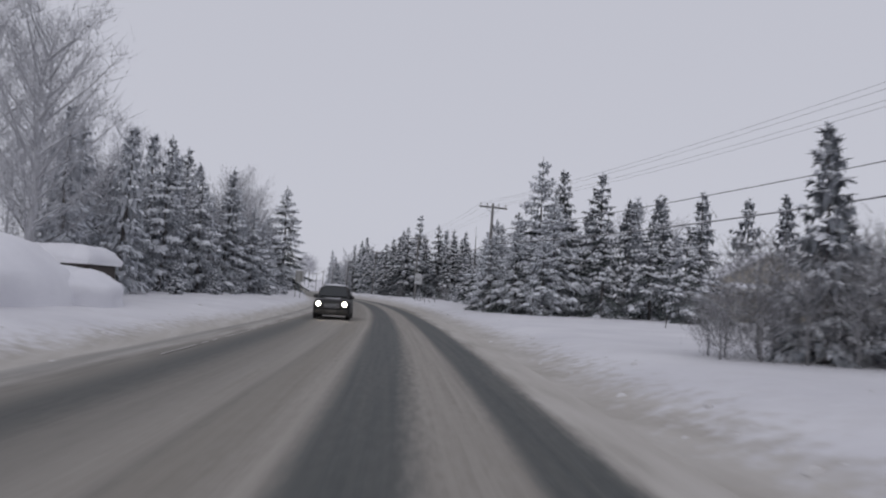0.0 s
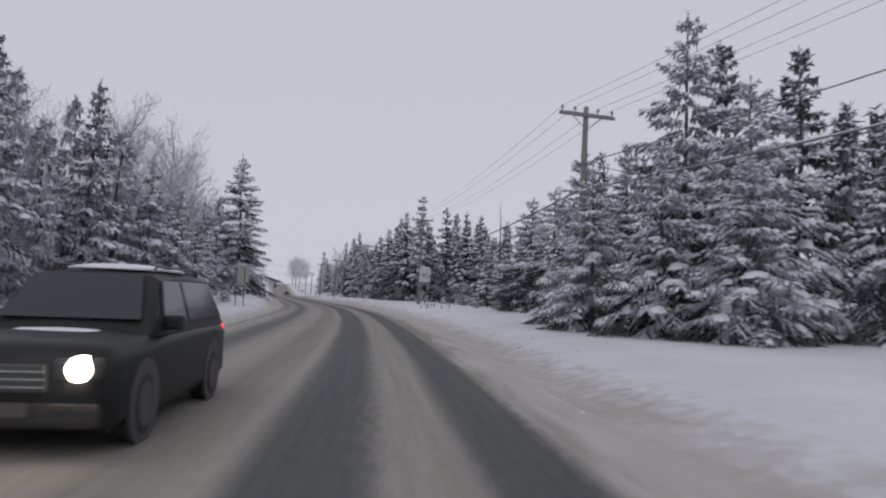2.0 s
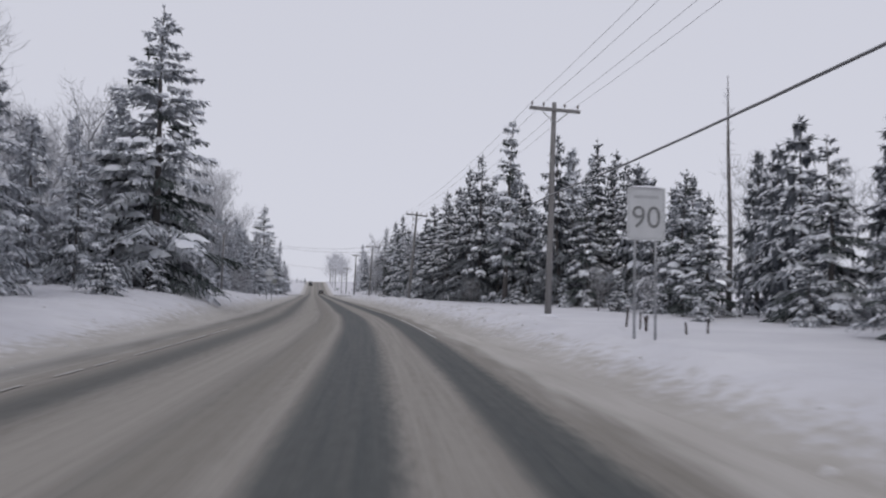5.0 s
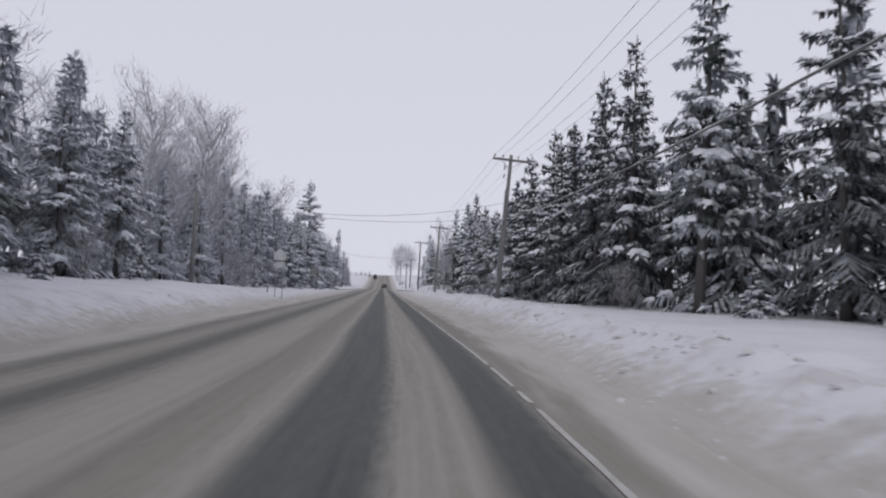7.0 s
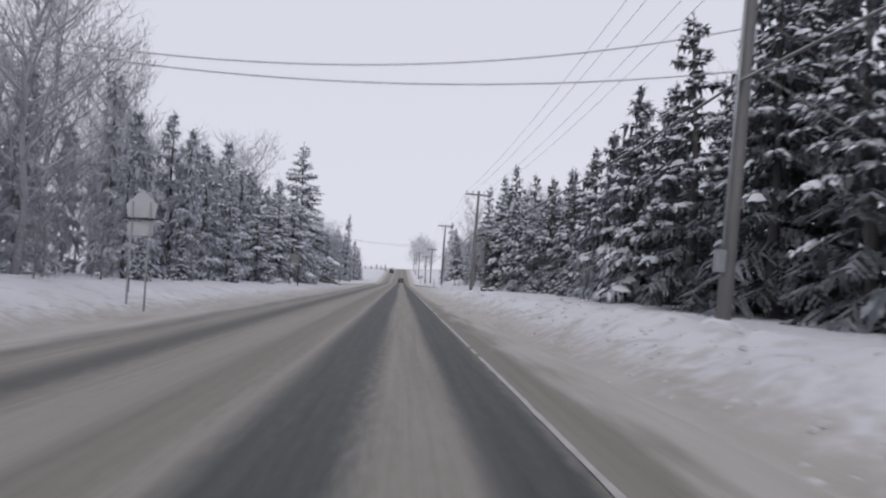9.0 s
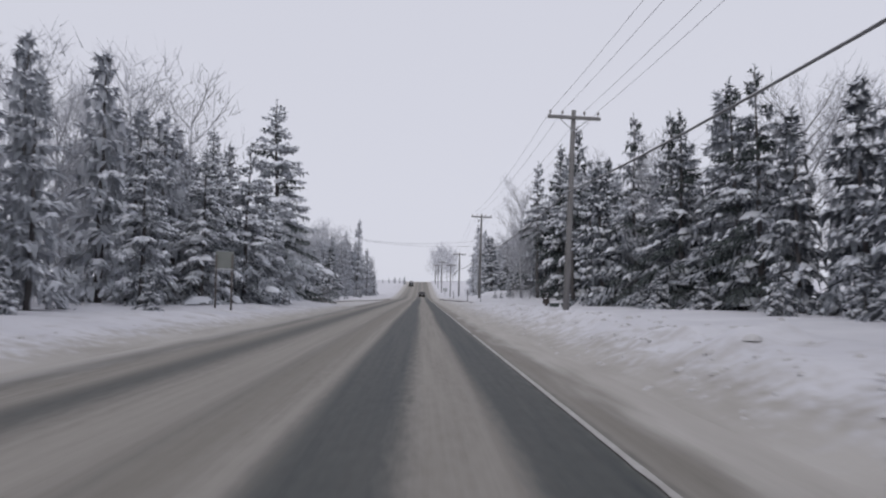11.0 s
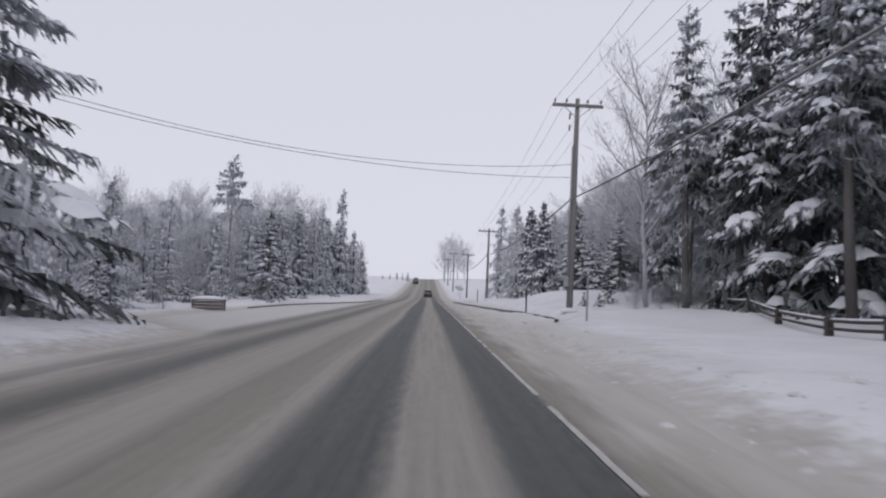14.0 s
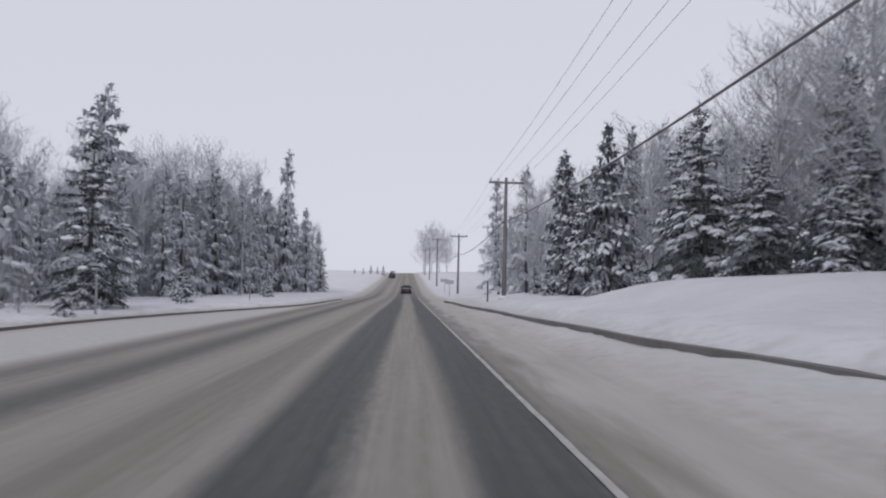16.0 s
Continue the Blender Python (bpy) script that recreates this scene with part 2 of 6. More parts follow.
    slush = blend(n, l, fringe.outputs["Result"], slush, blend(n, l, ragged, (0.500, 0.478, 0.452), (0.385, 0.360, 0.330)))
    tar = blend(n, l, fine, (0.049, 0.055, 0.056), (0.070, 0.077, 0.077))
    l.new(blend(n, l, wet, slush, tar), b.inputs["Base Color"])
    l.new(calc(n, l, "MULTIPLY_ADD", wet, -0.16, 0.82), b.inputs["Roughness"])
    b.inputs["Specular IOR Level"].default_value = 0.22
    bump(n, l, b, calc(n, l, "MULTIPLY_ADD", fine, 0.5, streak), 0.4, 0.012)
    return m


ROAD = road_material()


def bank_material():
    """Snow of the verge, with thrown-up grit and brown slush towards the carriageway."""
    m, n, l, b = material("verge_snow", 0.78)
    uv = n.new("ShaderNodeUVMap")
    uv.uv_map = "lane"
    sep = n.new("ShaderNodeSeparateXYZ")
    l.new(uv.outputs[0], sep.inputs[0])
    f = noise_fac(n, l, 0.35, 6, "Object", 0.3, 0.7)
    g = noise_fac(n, l, 3.5, 5, "Object", 0.3, 0.7)
    h = noise_fac(n, l, 1.3, 6, "Object", 0.52, 0.66)
    near = n.new("ShaderNodeMapRange")
    near.interpolation_type = "SMOOTHSTEP"
    near.inputs["From Min"].default_value, near.inputs["From Max"].default_value = 1.9, 0.45
    l.new(calc(n, l, "ADD", sep.outputs["X"], calc(n, l, "MULTIPLY_ADD", g, 0.9, -0.45)), near.inputs["Value"])
    grit = n.new("ShaderNodeMapRange")
    grit.inputs["From Min"].default_value, grit.inputs["From Max"].default_value = 5.2, 1.4
    l.new(sep.outputs["X"], grit.inputs["Value"])
    c = blend(n, l, f, (0.72, 0.715, 0.745), (0.62, 0.615, 0.65))
    stretch = n.new("ShaderNodeMapRange")
    stretch.interpolation_type = "SMOOTHSTEP"
    stretch.inputs["From Min"].default_value, stretch.inputs["From Max"].default_value = 84.0, 112.0
    stretch.inputs["To Min"].default_value, stretch.inputs["To Max"].default_value = 0.12, 0.62
    l.new(sep.outputs["Y"], stretch.inputs["Value"])
    c = blend(n, l, calc(n, l, "MULTIPLY", calc(n, l, "MULTIPLY", h, grit.outputs["Result"]), stretch.outputs["Result"]), c, (0.42, 0.395, 0.375))

    def along(socket, a, z):
        mr = n.new("ShaderNodeMapRange")
        mr.interpolation_type = "SMOOTHSTEP"
        mr.inputs["From Min"].default_value, mr.inputs["From Max"].default_value = a, z
        l.new(socket, mr.inputs["Value"])
        return mr.outputs["Result"]

    # driven-over snow where the side road joins
    east = n.new("ShaderNodeUVMap")
    east.uv_map = "rim"
    es = n.new("ShaderNodeSeparateXYZ")
    l.new(east.outputs[0], es.inputs[0])
    packed = calc(n, l, "MULTIPLY", calc(n, l, "MULTIPLY", along(sep.outputs["Y"], 210, 224), along(sep.outputs["Y"], 316, 296)), es.outputs["X"])
    packed = calc(n, l, "MULTIPLY", packed, along(calc(n, l, "ADD", sep.outputs["X"], calc(n, l, "MULTIPLY_ADD", g, 0.8, -0.4)), 3.3, 2.2))
    rut = noise_fac(n, l, 0.8, 5, "Object", 0.3, 0.7, (1, 0.15, 1))
    drag = noise_fac(n, l, 2.2, 6, "Object", 0.3, 0.7, (1, 0.12, 1))
    c = blend(n, l, calc(n, l, "MULTIPLY", packed, 0.85), c, blend(n, l, rut, (0.575, 0.562, 0.56), (0.475, 0.46, 0.448)))
    c = blend(n, l, near.outputs["Result"], c, blend(n, l, drag, (0.500, 0.478, 0.452), (0.385, 0.360, 0.330)))
    l.new(c, b.inputs["Base Color"])
    b.inputs["Specular IOR Level"].default_value = 0.2
    bump(n, l, b, calc(n, l, "MULTIPLY_ADD", g, 0.5, f), 0.6, 0.08)
    return m


VERGE = bank_material()

# ---- mesh helpers ----


def mesh_of(name, verts, faces, mats, smooth=False, slots=None):
    me = bpy.data.meshes.new(name)
    me.from_pydata([tuple(v) for v in verts], [], [tuple(f) for f in faces])
    for m in (mats if isinstance(mats, (list, tuple)) else [mats]):
        me.materials.append(m)
    if smooth:
        me.polygons.foreach_set("use_smooth", [True] * len(me.polygons))
    if slots is not None:
        me.polygons.foreach_set("material_index", slots)
    me.update()
    return me


def part(name, me, parent, label="", at=None):
    ob = new(name, me)
    if parent is not None:
        ob.parent = parent
    if at is not None:
        ob.matrix_basis = at
    if label:
        ob["label"] = label
    return ob


def thing(name, label, category, group="", kind="", at=None):
    ob = new(name)
    ob.empty_display_size = 0.3
    if at is not None:
        ob.matrix_basis = at
    return tagged(ob, label, category, group, kind)


class Build:
    """Collects verts and faces of one mesh."""

    def __init__(self):
        self.v, self.f = [], []

    def box(self, lo, hi, m=None, taper=1.0, bevel=0.0):
        x0, y0, z0 = lo
        x1, y1, z1 = hi
        if bevel:
            bm = bmesh.new()
            bmesh.ops.create_cube(bm, size=1.0)
            for q in bm.verts:
                q.co = Vector((x0 + (q.co.x + 0.5) * (x1 - x0), y0 + (q.co.y + 0.5) * (y1 - y0), z0 + (q.co.z + 0.5) * (z1 - z0)))
            bmesh.ops.bevel(bm, geom=list(bm.edges), offset=bevel, segments=2, affect="EDGES", profile=0.6)
            bm.verts.ensure_lookup_table()
            vs = [q.co.copy() for q in bm.verts]
            fs = [[q.index for q in f.verts] for f in bm.faces]
            bm.free()
        else:
            cx, cy = (x0 + x1) / 2, (y0 + y1) / 2
            vs = [Vector((x, y, z)) for z in (z0, z1) for x, y in ((x0, y0), (x1, y0), (x1, y1), (x0, y1))]
            for q in vs[:4]:
                q.x, q.y = cx + (q.x - cx) * taper, cy + (q.y - cy) * taper
            fs = [(3, 2, 1, 0), (4, 5, 6, 7), (0, 1, 5, 4), (1, 2, 6, 5), (2, 3, 7, 6), (3, 0, 4, 7)]
        self.add(vs, fs, m)
        return self

    def add(self, vs, fs, m=None):
        k = len(self.v)
        self.v += [(m @ Vector(q)) if m is not None else Vector(q) for q in vs]
        self.f += [tuple(i + k for i in f) for f in fs]
        return self

    def tube(self, pts, radii, sides=6, caps=True):
        k = len(self.v)
        pts = [Vector(p) for p in pts]
        for i, p in enumerate(pts):
            d = (pts[min(i + 1, len(pts) - 1)] - pts[max(i - 1, 0)]).normalized()
            a = d.orthogonal().normalized() if abs(d.z) < 0.99 else Vector((1, 0, 0))
            b = d.cross(a).normalized()
            a = b.cross(d)
            for j in range(sides):
                w = 2 * math.pi * j / sides
                self.v.append(p + radii[i] * (math.cos(w) * a + math.sin(w) * b))
        for i in range(len(pts) - 1):
            for j in range(sides):
                j2 = (j + 1) % sides
                self.f.append((k + i * sides + j, k + i * sides + j2, k + (i + 1) * sides + j2, k + (i + 1) * sides + j))
        if caps:
            self.f.append(tuple(k + j for j in range(sides))[::-1])
            self.f.append(tuple(k + (len(pts) - 1) * sides + j for j in range(sides)))
        return self

    def lathe(self, rings, sides=16, m=None):
        """rings: (radius, z)."""
        vs = [(r * math.cos(2 * math.pi * j / sides), r * math.sin(2 * math.pi * j / sides), z) for r, z in rings for j in range(sides)]
        fs = [(i * sides + j, i * sides + (j + 1) % sides, (i + 1) * sides + (j + 1) % sides, (i + 1) * sides + j)
              for i in range(len(rings) - 1) for j in range(sides)]
        fs += [tuple(range(sides))[::-1], tuple((len(rings) - 1) * sides + j for j in range(sides))]
        return self.add(vs, fs, m)

    def lump(self, c, size, rough=0.2, rnd=random, rings=4, sides=8, flat=0.0):
        """A snow lump: an uneven dome, flat underneath."""
        k = len(self.v)
        ph = rnd.random() * 10
        for i in range(rings + 1):
            a = math.pi / 2 * i / rings
            for j in range(sides):
                w = 2 * math.pi * j / sides
                q = 1 + rough * math.sin(2 * w + ph) * 0.6 + rough * (rnd.random() - 0.5)
                self.v.append(Vector((c[0] + size[0] * math.cos(a) * math.cos(w) * q, c[1] + size[1] * math.cos(a) * math.sin(w) * q,
                                      c[2] + size[2] * math.sin(a) ** (1 + flat))))
        for i in range(rings):
            for j in range(sides):
                j2 = (j + 1) % sides
                self.f.append((k + i * sides + j, k + i * sides + j2, k + (i + 1) * sides + j2, k + (i + 1) * sides + j))
        self.f.append(tuple(k + j for j in range(sides))[::-1])
        return self

    def mesh(self, name, mats, smooth=False):
        return mesh_of(name, self.v, self.f, mats, smooth)


# ---- the lay of the road and the land ----
BEND = 138.0
HILL = 330.0      # from here it climbs gently


def road_x(y):
    """The middle of the driven lane."""
    return 3.3 if y > 115.0 else 3.3 - 0.004175 * (115.0 - y) ** 1.7


def side_x(y):
    """The line from which things beside the road are set out."""
    return 3.3 if y > BEND else 3.3 - 0.000725 * (BEND - y) ** 2


def hill_z(y):
    if y < HILL:
        return 0.0
    d = min(y, 520.0) - HILL
    return 0.046 * (math.sqrt(d * d + 900.0) - 30.0)


def ramp(y, *knots):
    """Smooth steps through (y, value) pairs."""
    if y <= knots[0][0]:
        return knots[0][1]
    for (a, p), (b, q) in zip(knots, knots[1:]):
        if y <= b:
            s = (y - a) / (b - a)
            return p + (q - p) * s * s * (3 - 2 * s)
    return knots[-1][1]


def right_edge(y):
    return ramp(y, (0, 2.1), (35, 2.4), (65, 2.9), (100, 2.7), (130, 3.1), (165, 2.9), (190, 2.7), (212, 2.8), (300, 2.9), (312, 3.4))


def left_edge(y):
    return -ramp(y, (0, 6.6), (40, 6.2), (70, 6.3), (110, 7.2), (160, 6.9), (222, 6.7), (236, 12.8), (258, 12.2), (292, 7.4), (330, 6.8))


def step(s):
    s = min(1.0, max(0.0, s))
    return s * s * (3 - 2 * s)


def kerb_u(y):
    return ramp(y, (229, 4.9), (233, 5.5), (241, 5.5), (250, 4.9), (264, 4.5), (285, 4.0), (312, 3.4))


def land_z(u, y):
    """Height of the snow at u metres to the side of the driven lane."""
    z = hill_z(y)
    r, s = right_edge(y), left_edge(y)
    n1 = noise.noise(Vector((u * 0.22, y * 0.12, 3.1)))
    n2 = noise.noise(Vector((u * 0.9, y * 0.6, 7.7)))
    n3 = noise.noise(Vector((u * 2.6, y * 1.9, 1.7)))
    if s < u < r:
        return z - 0.05
    if u >= r:
        d = u - r
        top = ramp(y, (0, 0.62), (30, 0.5), (60, 0.5), (110, 0.66), (126, 0.82), (150, 0.80), (200, 0.62), (212, 0.30), (240, 0.34), (260, 0.5))
        up = top * (1 - math.exp(-(d / 1.6) ** 1.7)) + 0.015 * max(0.0, d - 4)
        mound = 1.0 * math.exp(-(((y - 256.5) / 9.6) ** 6)) * (1 - math.exp(-(max(0.0, d - 3.6) / 2.6) ** 2))
        apron = 0.36 * step(d / 2.7) + ramp(y, (227, 0.0), (234, 1.0)) * 0.42 * step((d - 2.3) / 1.4) + 0.035 * min(max(0.0, d - 2.6), 14.0)
        w = ramp(y, (206, 0.0), (218, 1.0), (300, 1.0), (322, 0.0))
        up = up * (1 - w) + apron * w
        lumps = (0.32 * n2 + 0.20 * n3 + 0.13) * ramp(y, (60, 0.12), (95, 1.0), (206, 1.0), (216, 0.2)) * math.exp(-((d - 2.5) / 1.3) ** 2)
        return z - 0.03 + up + mound + ramp(y, (70, 0.07), (110, 0.12)) * n1 * min(1, d / 3) * (1 - 0.8 * w * math.exp(-(d / 4) ** 4)) + lumps * min(1.0, d / 0.5)
    d = s - u
    top = ramp(y, (0, 0.75), (40, 0.65), (85, 0.6), (108, 1.45), (135, 1.35), (155, 1.0), (185, 0.75), (225, 0.6), (236, 0.35), (290, 0.4), (330, 0.7))
    up = top * (1 - math.exp(-(d / 2.2) ** 1.5)) + 0.012 * max(0.0, d - 6)
    return z - 0.03 + up + 0.14 * n1 * min(1, d / 3) + 0.07 * n2 * min(1, d / 2)


def spot(u, y, dz=0.0):
    x = side_x(y) + u
    return Vector((x, y, land_z(x - road_x(y), y) + dz))


def sheet(name, ys, us_of, z_of, mat, uv_of, rim_of=None):
    rows = [us_of(y) for y in ys]
    w = len(rows[0])
    verts = [(road_x(y) + u, y, z_of(u, y)) for y, us in zip(ys, rows) for u in us]
    faces = [(i * w + j, i * w + j + 1, (i + 1) * w + j + 1, (i + 1) * w + j) for i in range(len(ys) - 1) for j in range(w - 1)]
    me = mesh_of(name, verts, faces, mat, True)
    lay = me.uv_layers.new(name="lane")
    flat = [uv_of(u, y) for y, us in zip(ys, rows) for u in us]
    idx = np.empty(len(me.loops), dtype=np.int32)
    me.loops.foreach_get("vertex_index", idx)
    lay.data.foreach_set("uv", np.array(flat, dtype=np.float32)[idx].ravel())
    if rim_of:
        lay = me.uv_layers.new(name="rim")
        flat = [rim_of(u, y) for y, us in zip(ys, rows) for u in us]
        lay.data.foreach_set("uv", np.array(flat, dtype=np.float32)[idx].ravel())
    return new(name, me)


YS = [-60 + 3 * i for i in range(20)] + [i * 0.45 for i in range(0, 560)] + [252 + i * 0.9 for i in range(0, 70)] + [315 + 3 * i for i in range(75)] + [560, 620, 700, 820, 1000, 1400, 2000]


def ground_us(y):
    r, s = right_edge(y), left_edge(y)
    out = [1500, 600, 250, 120, 70, 46, 34, 26, 21, 18, 15.5, 13.5, 11.8, 10.3, 9, 7.9, 6.9, 6.0, 5.2, 4.5, 3.9, 3.4, 2.9, 2.5, 2.1, 1.75, 1.4, 1.1, 0.85, 0.6, 0.4, 0.2, 0.0]
    return [s - d for d in out] + [s + 0.02, (s + r) / 2, r - 0.02] + [r + d for d in reversed(out)]


def ground_uv(u, y):
    r, s = right_edge(y), left_edge(y)
    return (u - r if u > (s + r) / 2 else s - u, y)


ground = tagged(sheet("ground", YS, ground_us, land_z, VERGE, ground_uv, lambda u, y: (1.0 if u > 0 else 0.0, 0.0)), "snow-covered verge and forest floor, gritty beside the road", "snow ground", kind="structure")


def road_us(y):
    r, s = right_edge(y), left_edge(y)
    mid = [-6.3, -5.6, -4.9, -4.3, -3.7, -3.1, -2.6, -2.1, -1.7, -1.4, -1.0, -0.6, -0.3, 0.1, 0.5, 0.8, 1.1, 1.4, 1.7, 2.0, 2.4, 2.8]
    return [s - 0.9, s + 0.05, s + 0.25] + [max(s + 0.4 + 0.003 * (q + 7), min(q, r - 0.5 + 0.003 * q)) for q in mid] + [r - 0.3, r - 0.05, r + 0.8]


def road_z(u, y):
    z = hill_z(y) + 0.008 * noise.noise(Vector((u * 0.9, y * 0.25, 2.2)))
    for c, w in ((-0.90, 0.58), (1.14, 0.48), (-4.68, 0.46), (-6.4, 0.4)):
        z -= 0.012 * math.exp(-((u - c) / w) ** 4)
    return z


YR = [-60 + 2 * i for i in range(30)] + [i for i in range(0, 320)] + [320 + 4 * i for i in range(75)]
road = tagged(sheet("road", YR, road_us, road_z, ROAD, lambda u, y: (u, y), lambda u, y: (right_edge(y) - u, u - left_edge(y))), "two-lane asphalt road with wet wheel tracks and brown slush", "road", kind="structure")


def stripe(name, u0, u1, y0, y1, seed, label, keep=0.95):
    """A worn painted line, broken where slush lies on it."""
    rnd = random.Random(seed)
    b = Build()
    y = y0
    while y < y1:
        if rnd.random() < keep:
            q = []
            for yy, flip in ((y, False), (y + 0.5, True)):
                a = u0 + 0.018 * noise.noise(Vector((yy * 1.7, seed, 0)))
                c = u1 + 0.018 * noise.noise(Vector((yy * 1.7, seed, 9)))
                ends = [(road_x(yy) + a, yy, road_z(a, yy) + 0.013), (road_x(yy) + c, yy, road_z(c, yy) + 0.013)]
                q += ends[::-1] if flip else ends
            b.add(q, [(0, 1, 2, 3)])
        y += 0.5
    return tagged(new(name, b.mesh(name, PAINT)), label, "road line", kind="structure")


PAINT = plain("worn_road_paint", (0.52, 0.51, 0.50), (0.34, 0.32, 0.30), 3.0, 0.7)
stripe("edge_line", 1.60, 1.675, 92, 330, 5, "worn white edge line along the lane")
stripe("edge_line", -5.44, -5.38, 14, 99, 6, "worn white edge line of the oncoming lane", 0.72)

# ---- trees ----


def spruce_meshes(h, r, seed, tiers, per, twig, bare=0.03, snow=0.7, droop=0.7, needles=None, low=1.0, pads=2.0, dabs=4.0, hang=8, fan=0.45, sharp=0.85, shed=None):
    """Trunk, whorls of drooping boughs, each a ragged fan of twigs with a hanging fringe, and the snow lying on them in
    cushions.
    low: how much of the snow the sheltered lower boughs keep; pads and dabs: large and small pieces of snow on a laden
    bough;
    shed: the needles of boughs that carry neither snow nor frost, darker to stand for shade low in the crown."""
    rnd = random.Random(seed)
    tr = Build()
    wob = [(rnd.uniform(-1, 1) * 0.008 * h, rnd.uniform(-1, 1) * 0.008 * h) for _ in range(6)]
    tr.tube([(wob[i][0], wob[i][1], h * i / 5 - (0.25 if i == 0 else 0)) for i in range(6)],
            [h * 0.0115 * (1 - i / 5) + 0.012 for i in range(6)], 7)
    nv, nf, sv, sf, dress = [], [], [], [], []
    up = Vector((0, 0, 1))
    ph = [rnd.uniform(0, 6.28) for _ in range(4)]
    ran, uni = rnd.random, rnd.uniform
    coat = 0

    def spike(o, half, end):
        j = len(nv)
        nv.extend((o - half, o + half, end))
        nf.append((j, j + 1, j + 2))
        dress.append(coat)

    def dab(o, w, ln, wd, th):
        """A small ridge of snow along a twig."""
        j = len(sv)
        sd = w.cross(up).normalized() * wd
        m = o + w * (ln * uni(0.35, 0.6))
        sv.extend((o, m - sd - up * th * 0.5, m + up * th, m + sd - up * th * 0.5, o + w * ln - up * (0.2 * ln)))
        sf.extend(((j, j + 2, j + 1), (j, j + 3, j + 2), (j + 1, j + 2, j + 4), (j + 2, j + 3, j + 4)))

    for i in range(tiers):
        ft = ((i + 0.5) / tiers) ** 0.75
        n = max(4, round(per * (1 - 0.40 * ft)))
        turn, reach = uni(0, 6.28), uni(0.84, 1.10)
        for k in range(n):
            f = min(0.985, max(0.0, ft + uni(-0.75, 0.75) / tiers))
            z0 = h * (bare + (0.975 - bare) * f)
            az = turn + 6.2832 * k / n + uni(-0.4, 0.4)
            lobe = 1 + 0.13 * math.sin(2 * az + ph[0] + 5 * f) + 0.09 * math.sin(3 * az + ph[1] - 9 * f)
            size = r * ((1 - f) ** sharp) * uni(0.70, 1.10) * lobe * reach + 0.016 * h
            if bare > 0.2:
                size = r * (0.55 + 0.45 * math.sin(math.pi * min(1, f * 1.15) ** 0.7)) * uni(0.5, 1.1) * (1 - f * 0.6)
            out = Vector((math.cos(az), math.sin(az), 0))
            side = Vector((-out.y, out.x, 0))
            e = -0.12 + 0.75 * f * f + uni(-0.16, 0.14)
            bend = droop * (1 - 0.6 * f) * uni(0.75, 1.25)
            p = Vector((0, 0, z0))
            pts = [p.copy()]
            for q in range(4):
                ee = e - bend * (q + 0.4) / 4 + (0.22 if q == 3 else 0)
                p = p + (size / 4) * (out * math.cos(ee) + up * math.sin(ee))
                pts.append(p.copy())

            def at(s):
                q = min(3.999, max(0.0, s * 4))
                a = int(q)
                return pts[a].lerp(pts[a + 1], q - a), (pts[a + 1] - pts[a]).normalized()

            def half(s):
                return size * fan * (1 - 0.35 * f) * math.sin(math.pi * min(1.0, 0.16 + 0.80 * s)) ** 0.8

            laden = ran() < snow * (low + (1 - low) * min(1.0, f * 1.9))
            coat = 0 if laden or not shed or ran() < 0.25 else 2
            m = max(2, int(size * 0.85 / (0.60 * twig)))
            width = size * 0.85 / m
            spot_rate = dabs / (2 * m) if laden else 0.12 * dabs / (2 * m) * max(0.0, low)
            for q in range(m):
                s = 0.15 + 0.85 * (q + ran() * 0.7) / m
                c, d = at(s)
                for sg in (-1, 1):
                    w = (d * uni(0.55, 1.0) + side * (sg * uni(0.5, 0.95)) - up * uni(0.05, 0.42)).normalized()
                    ln = half(s) * uni(0.8, 1.15) + 0.2 * twig
                    tipd = w * ln - up * (uni(0.1, 0.35) * ln)
                    spike(c, d * (width * uni(0.32, 0.5)) + up * (uni(-0.3, 0.3) * width), c + tipd)
                    for g in (uni(0.3, 0.55), uni(0.6, 0.9)):
                        o = c + tipd * g
                        x = (w * uni(0.3, 1) + d * uni(-0.4, 1.0) - up * uni(0.1, 1.1)).normalized()
                        spike(o, x.cross(w + up).normalized() * (twig * uni(0.12, 0.21)), o + x * (twig * uni(0.4, 0.8)))
                    if ran() < spot_rate:
                        g = uni(0.1, 0.5)
                        dab(c + tipd * g + up * (0.10 * twig), (tipd + up * (0.1 * ln)).normalized(), min(ln * 0.8, twig * uni(0.8, 1.7)), twig * uni(0.18, 0.34), twig * uni(0.15, 0.3))
            c, d = at(1.0)
            for q in range(3):
                x = (d + side * uni(-0.5, 0.5) - up * uni(0, 0.3)).normalized()
                spike(c - d * (0.2 * twig), side * (twig * 0.2), c + x * (twig * uni(0.3, 0.6)))
            for q in range(max(2, int(hang * min(1.0, size / (0.5 * r))))):
                s = uni(0.05, 0.95)
                c, d = at(s)
                o = c + side * (half(s) * uni(-0.75, 0.75)) - up * (0.12 * twig)
                t = (side * uni(-1, 1) + d * uni(-1, 1)).normalized()
                spike(o, t * (twig * uni(0.22, 0.42)), o - up * (twig * uni(0.8, 1.9)) + t * uni(-0.3, 0.3) * twig + d * (0.3 * twig))
            if not laden:
                continue
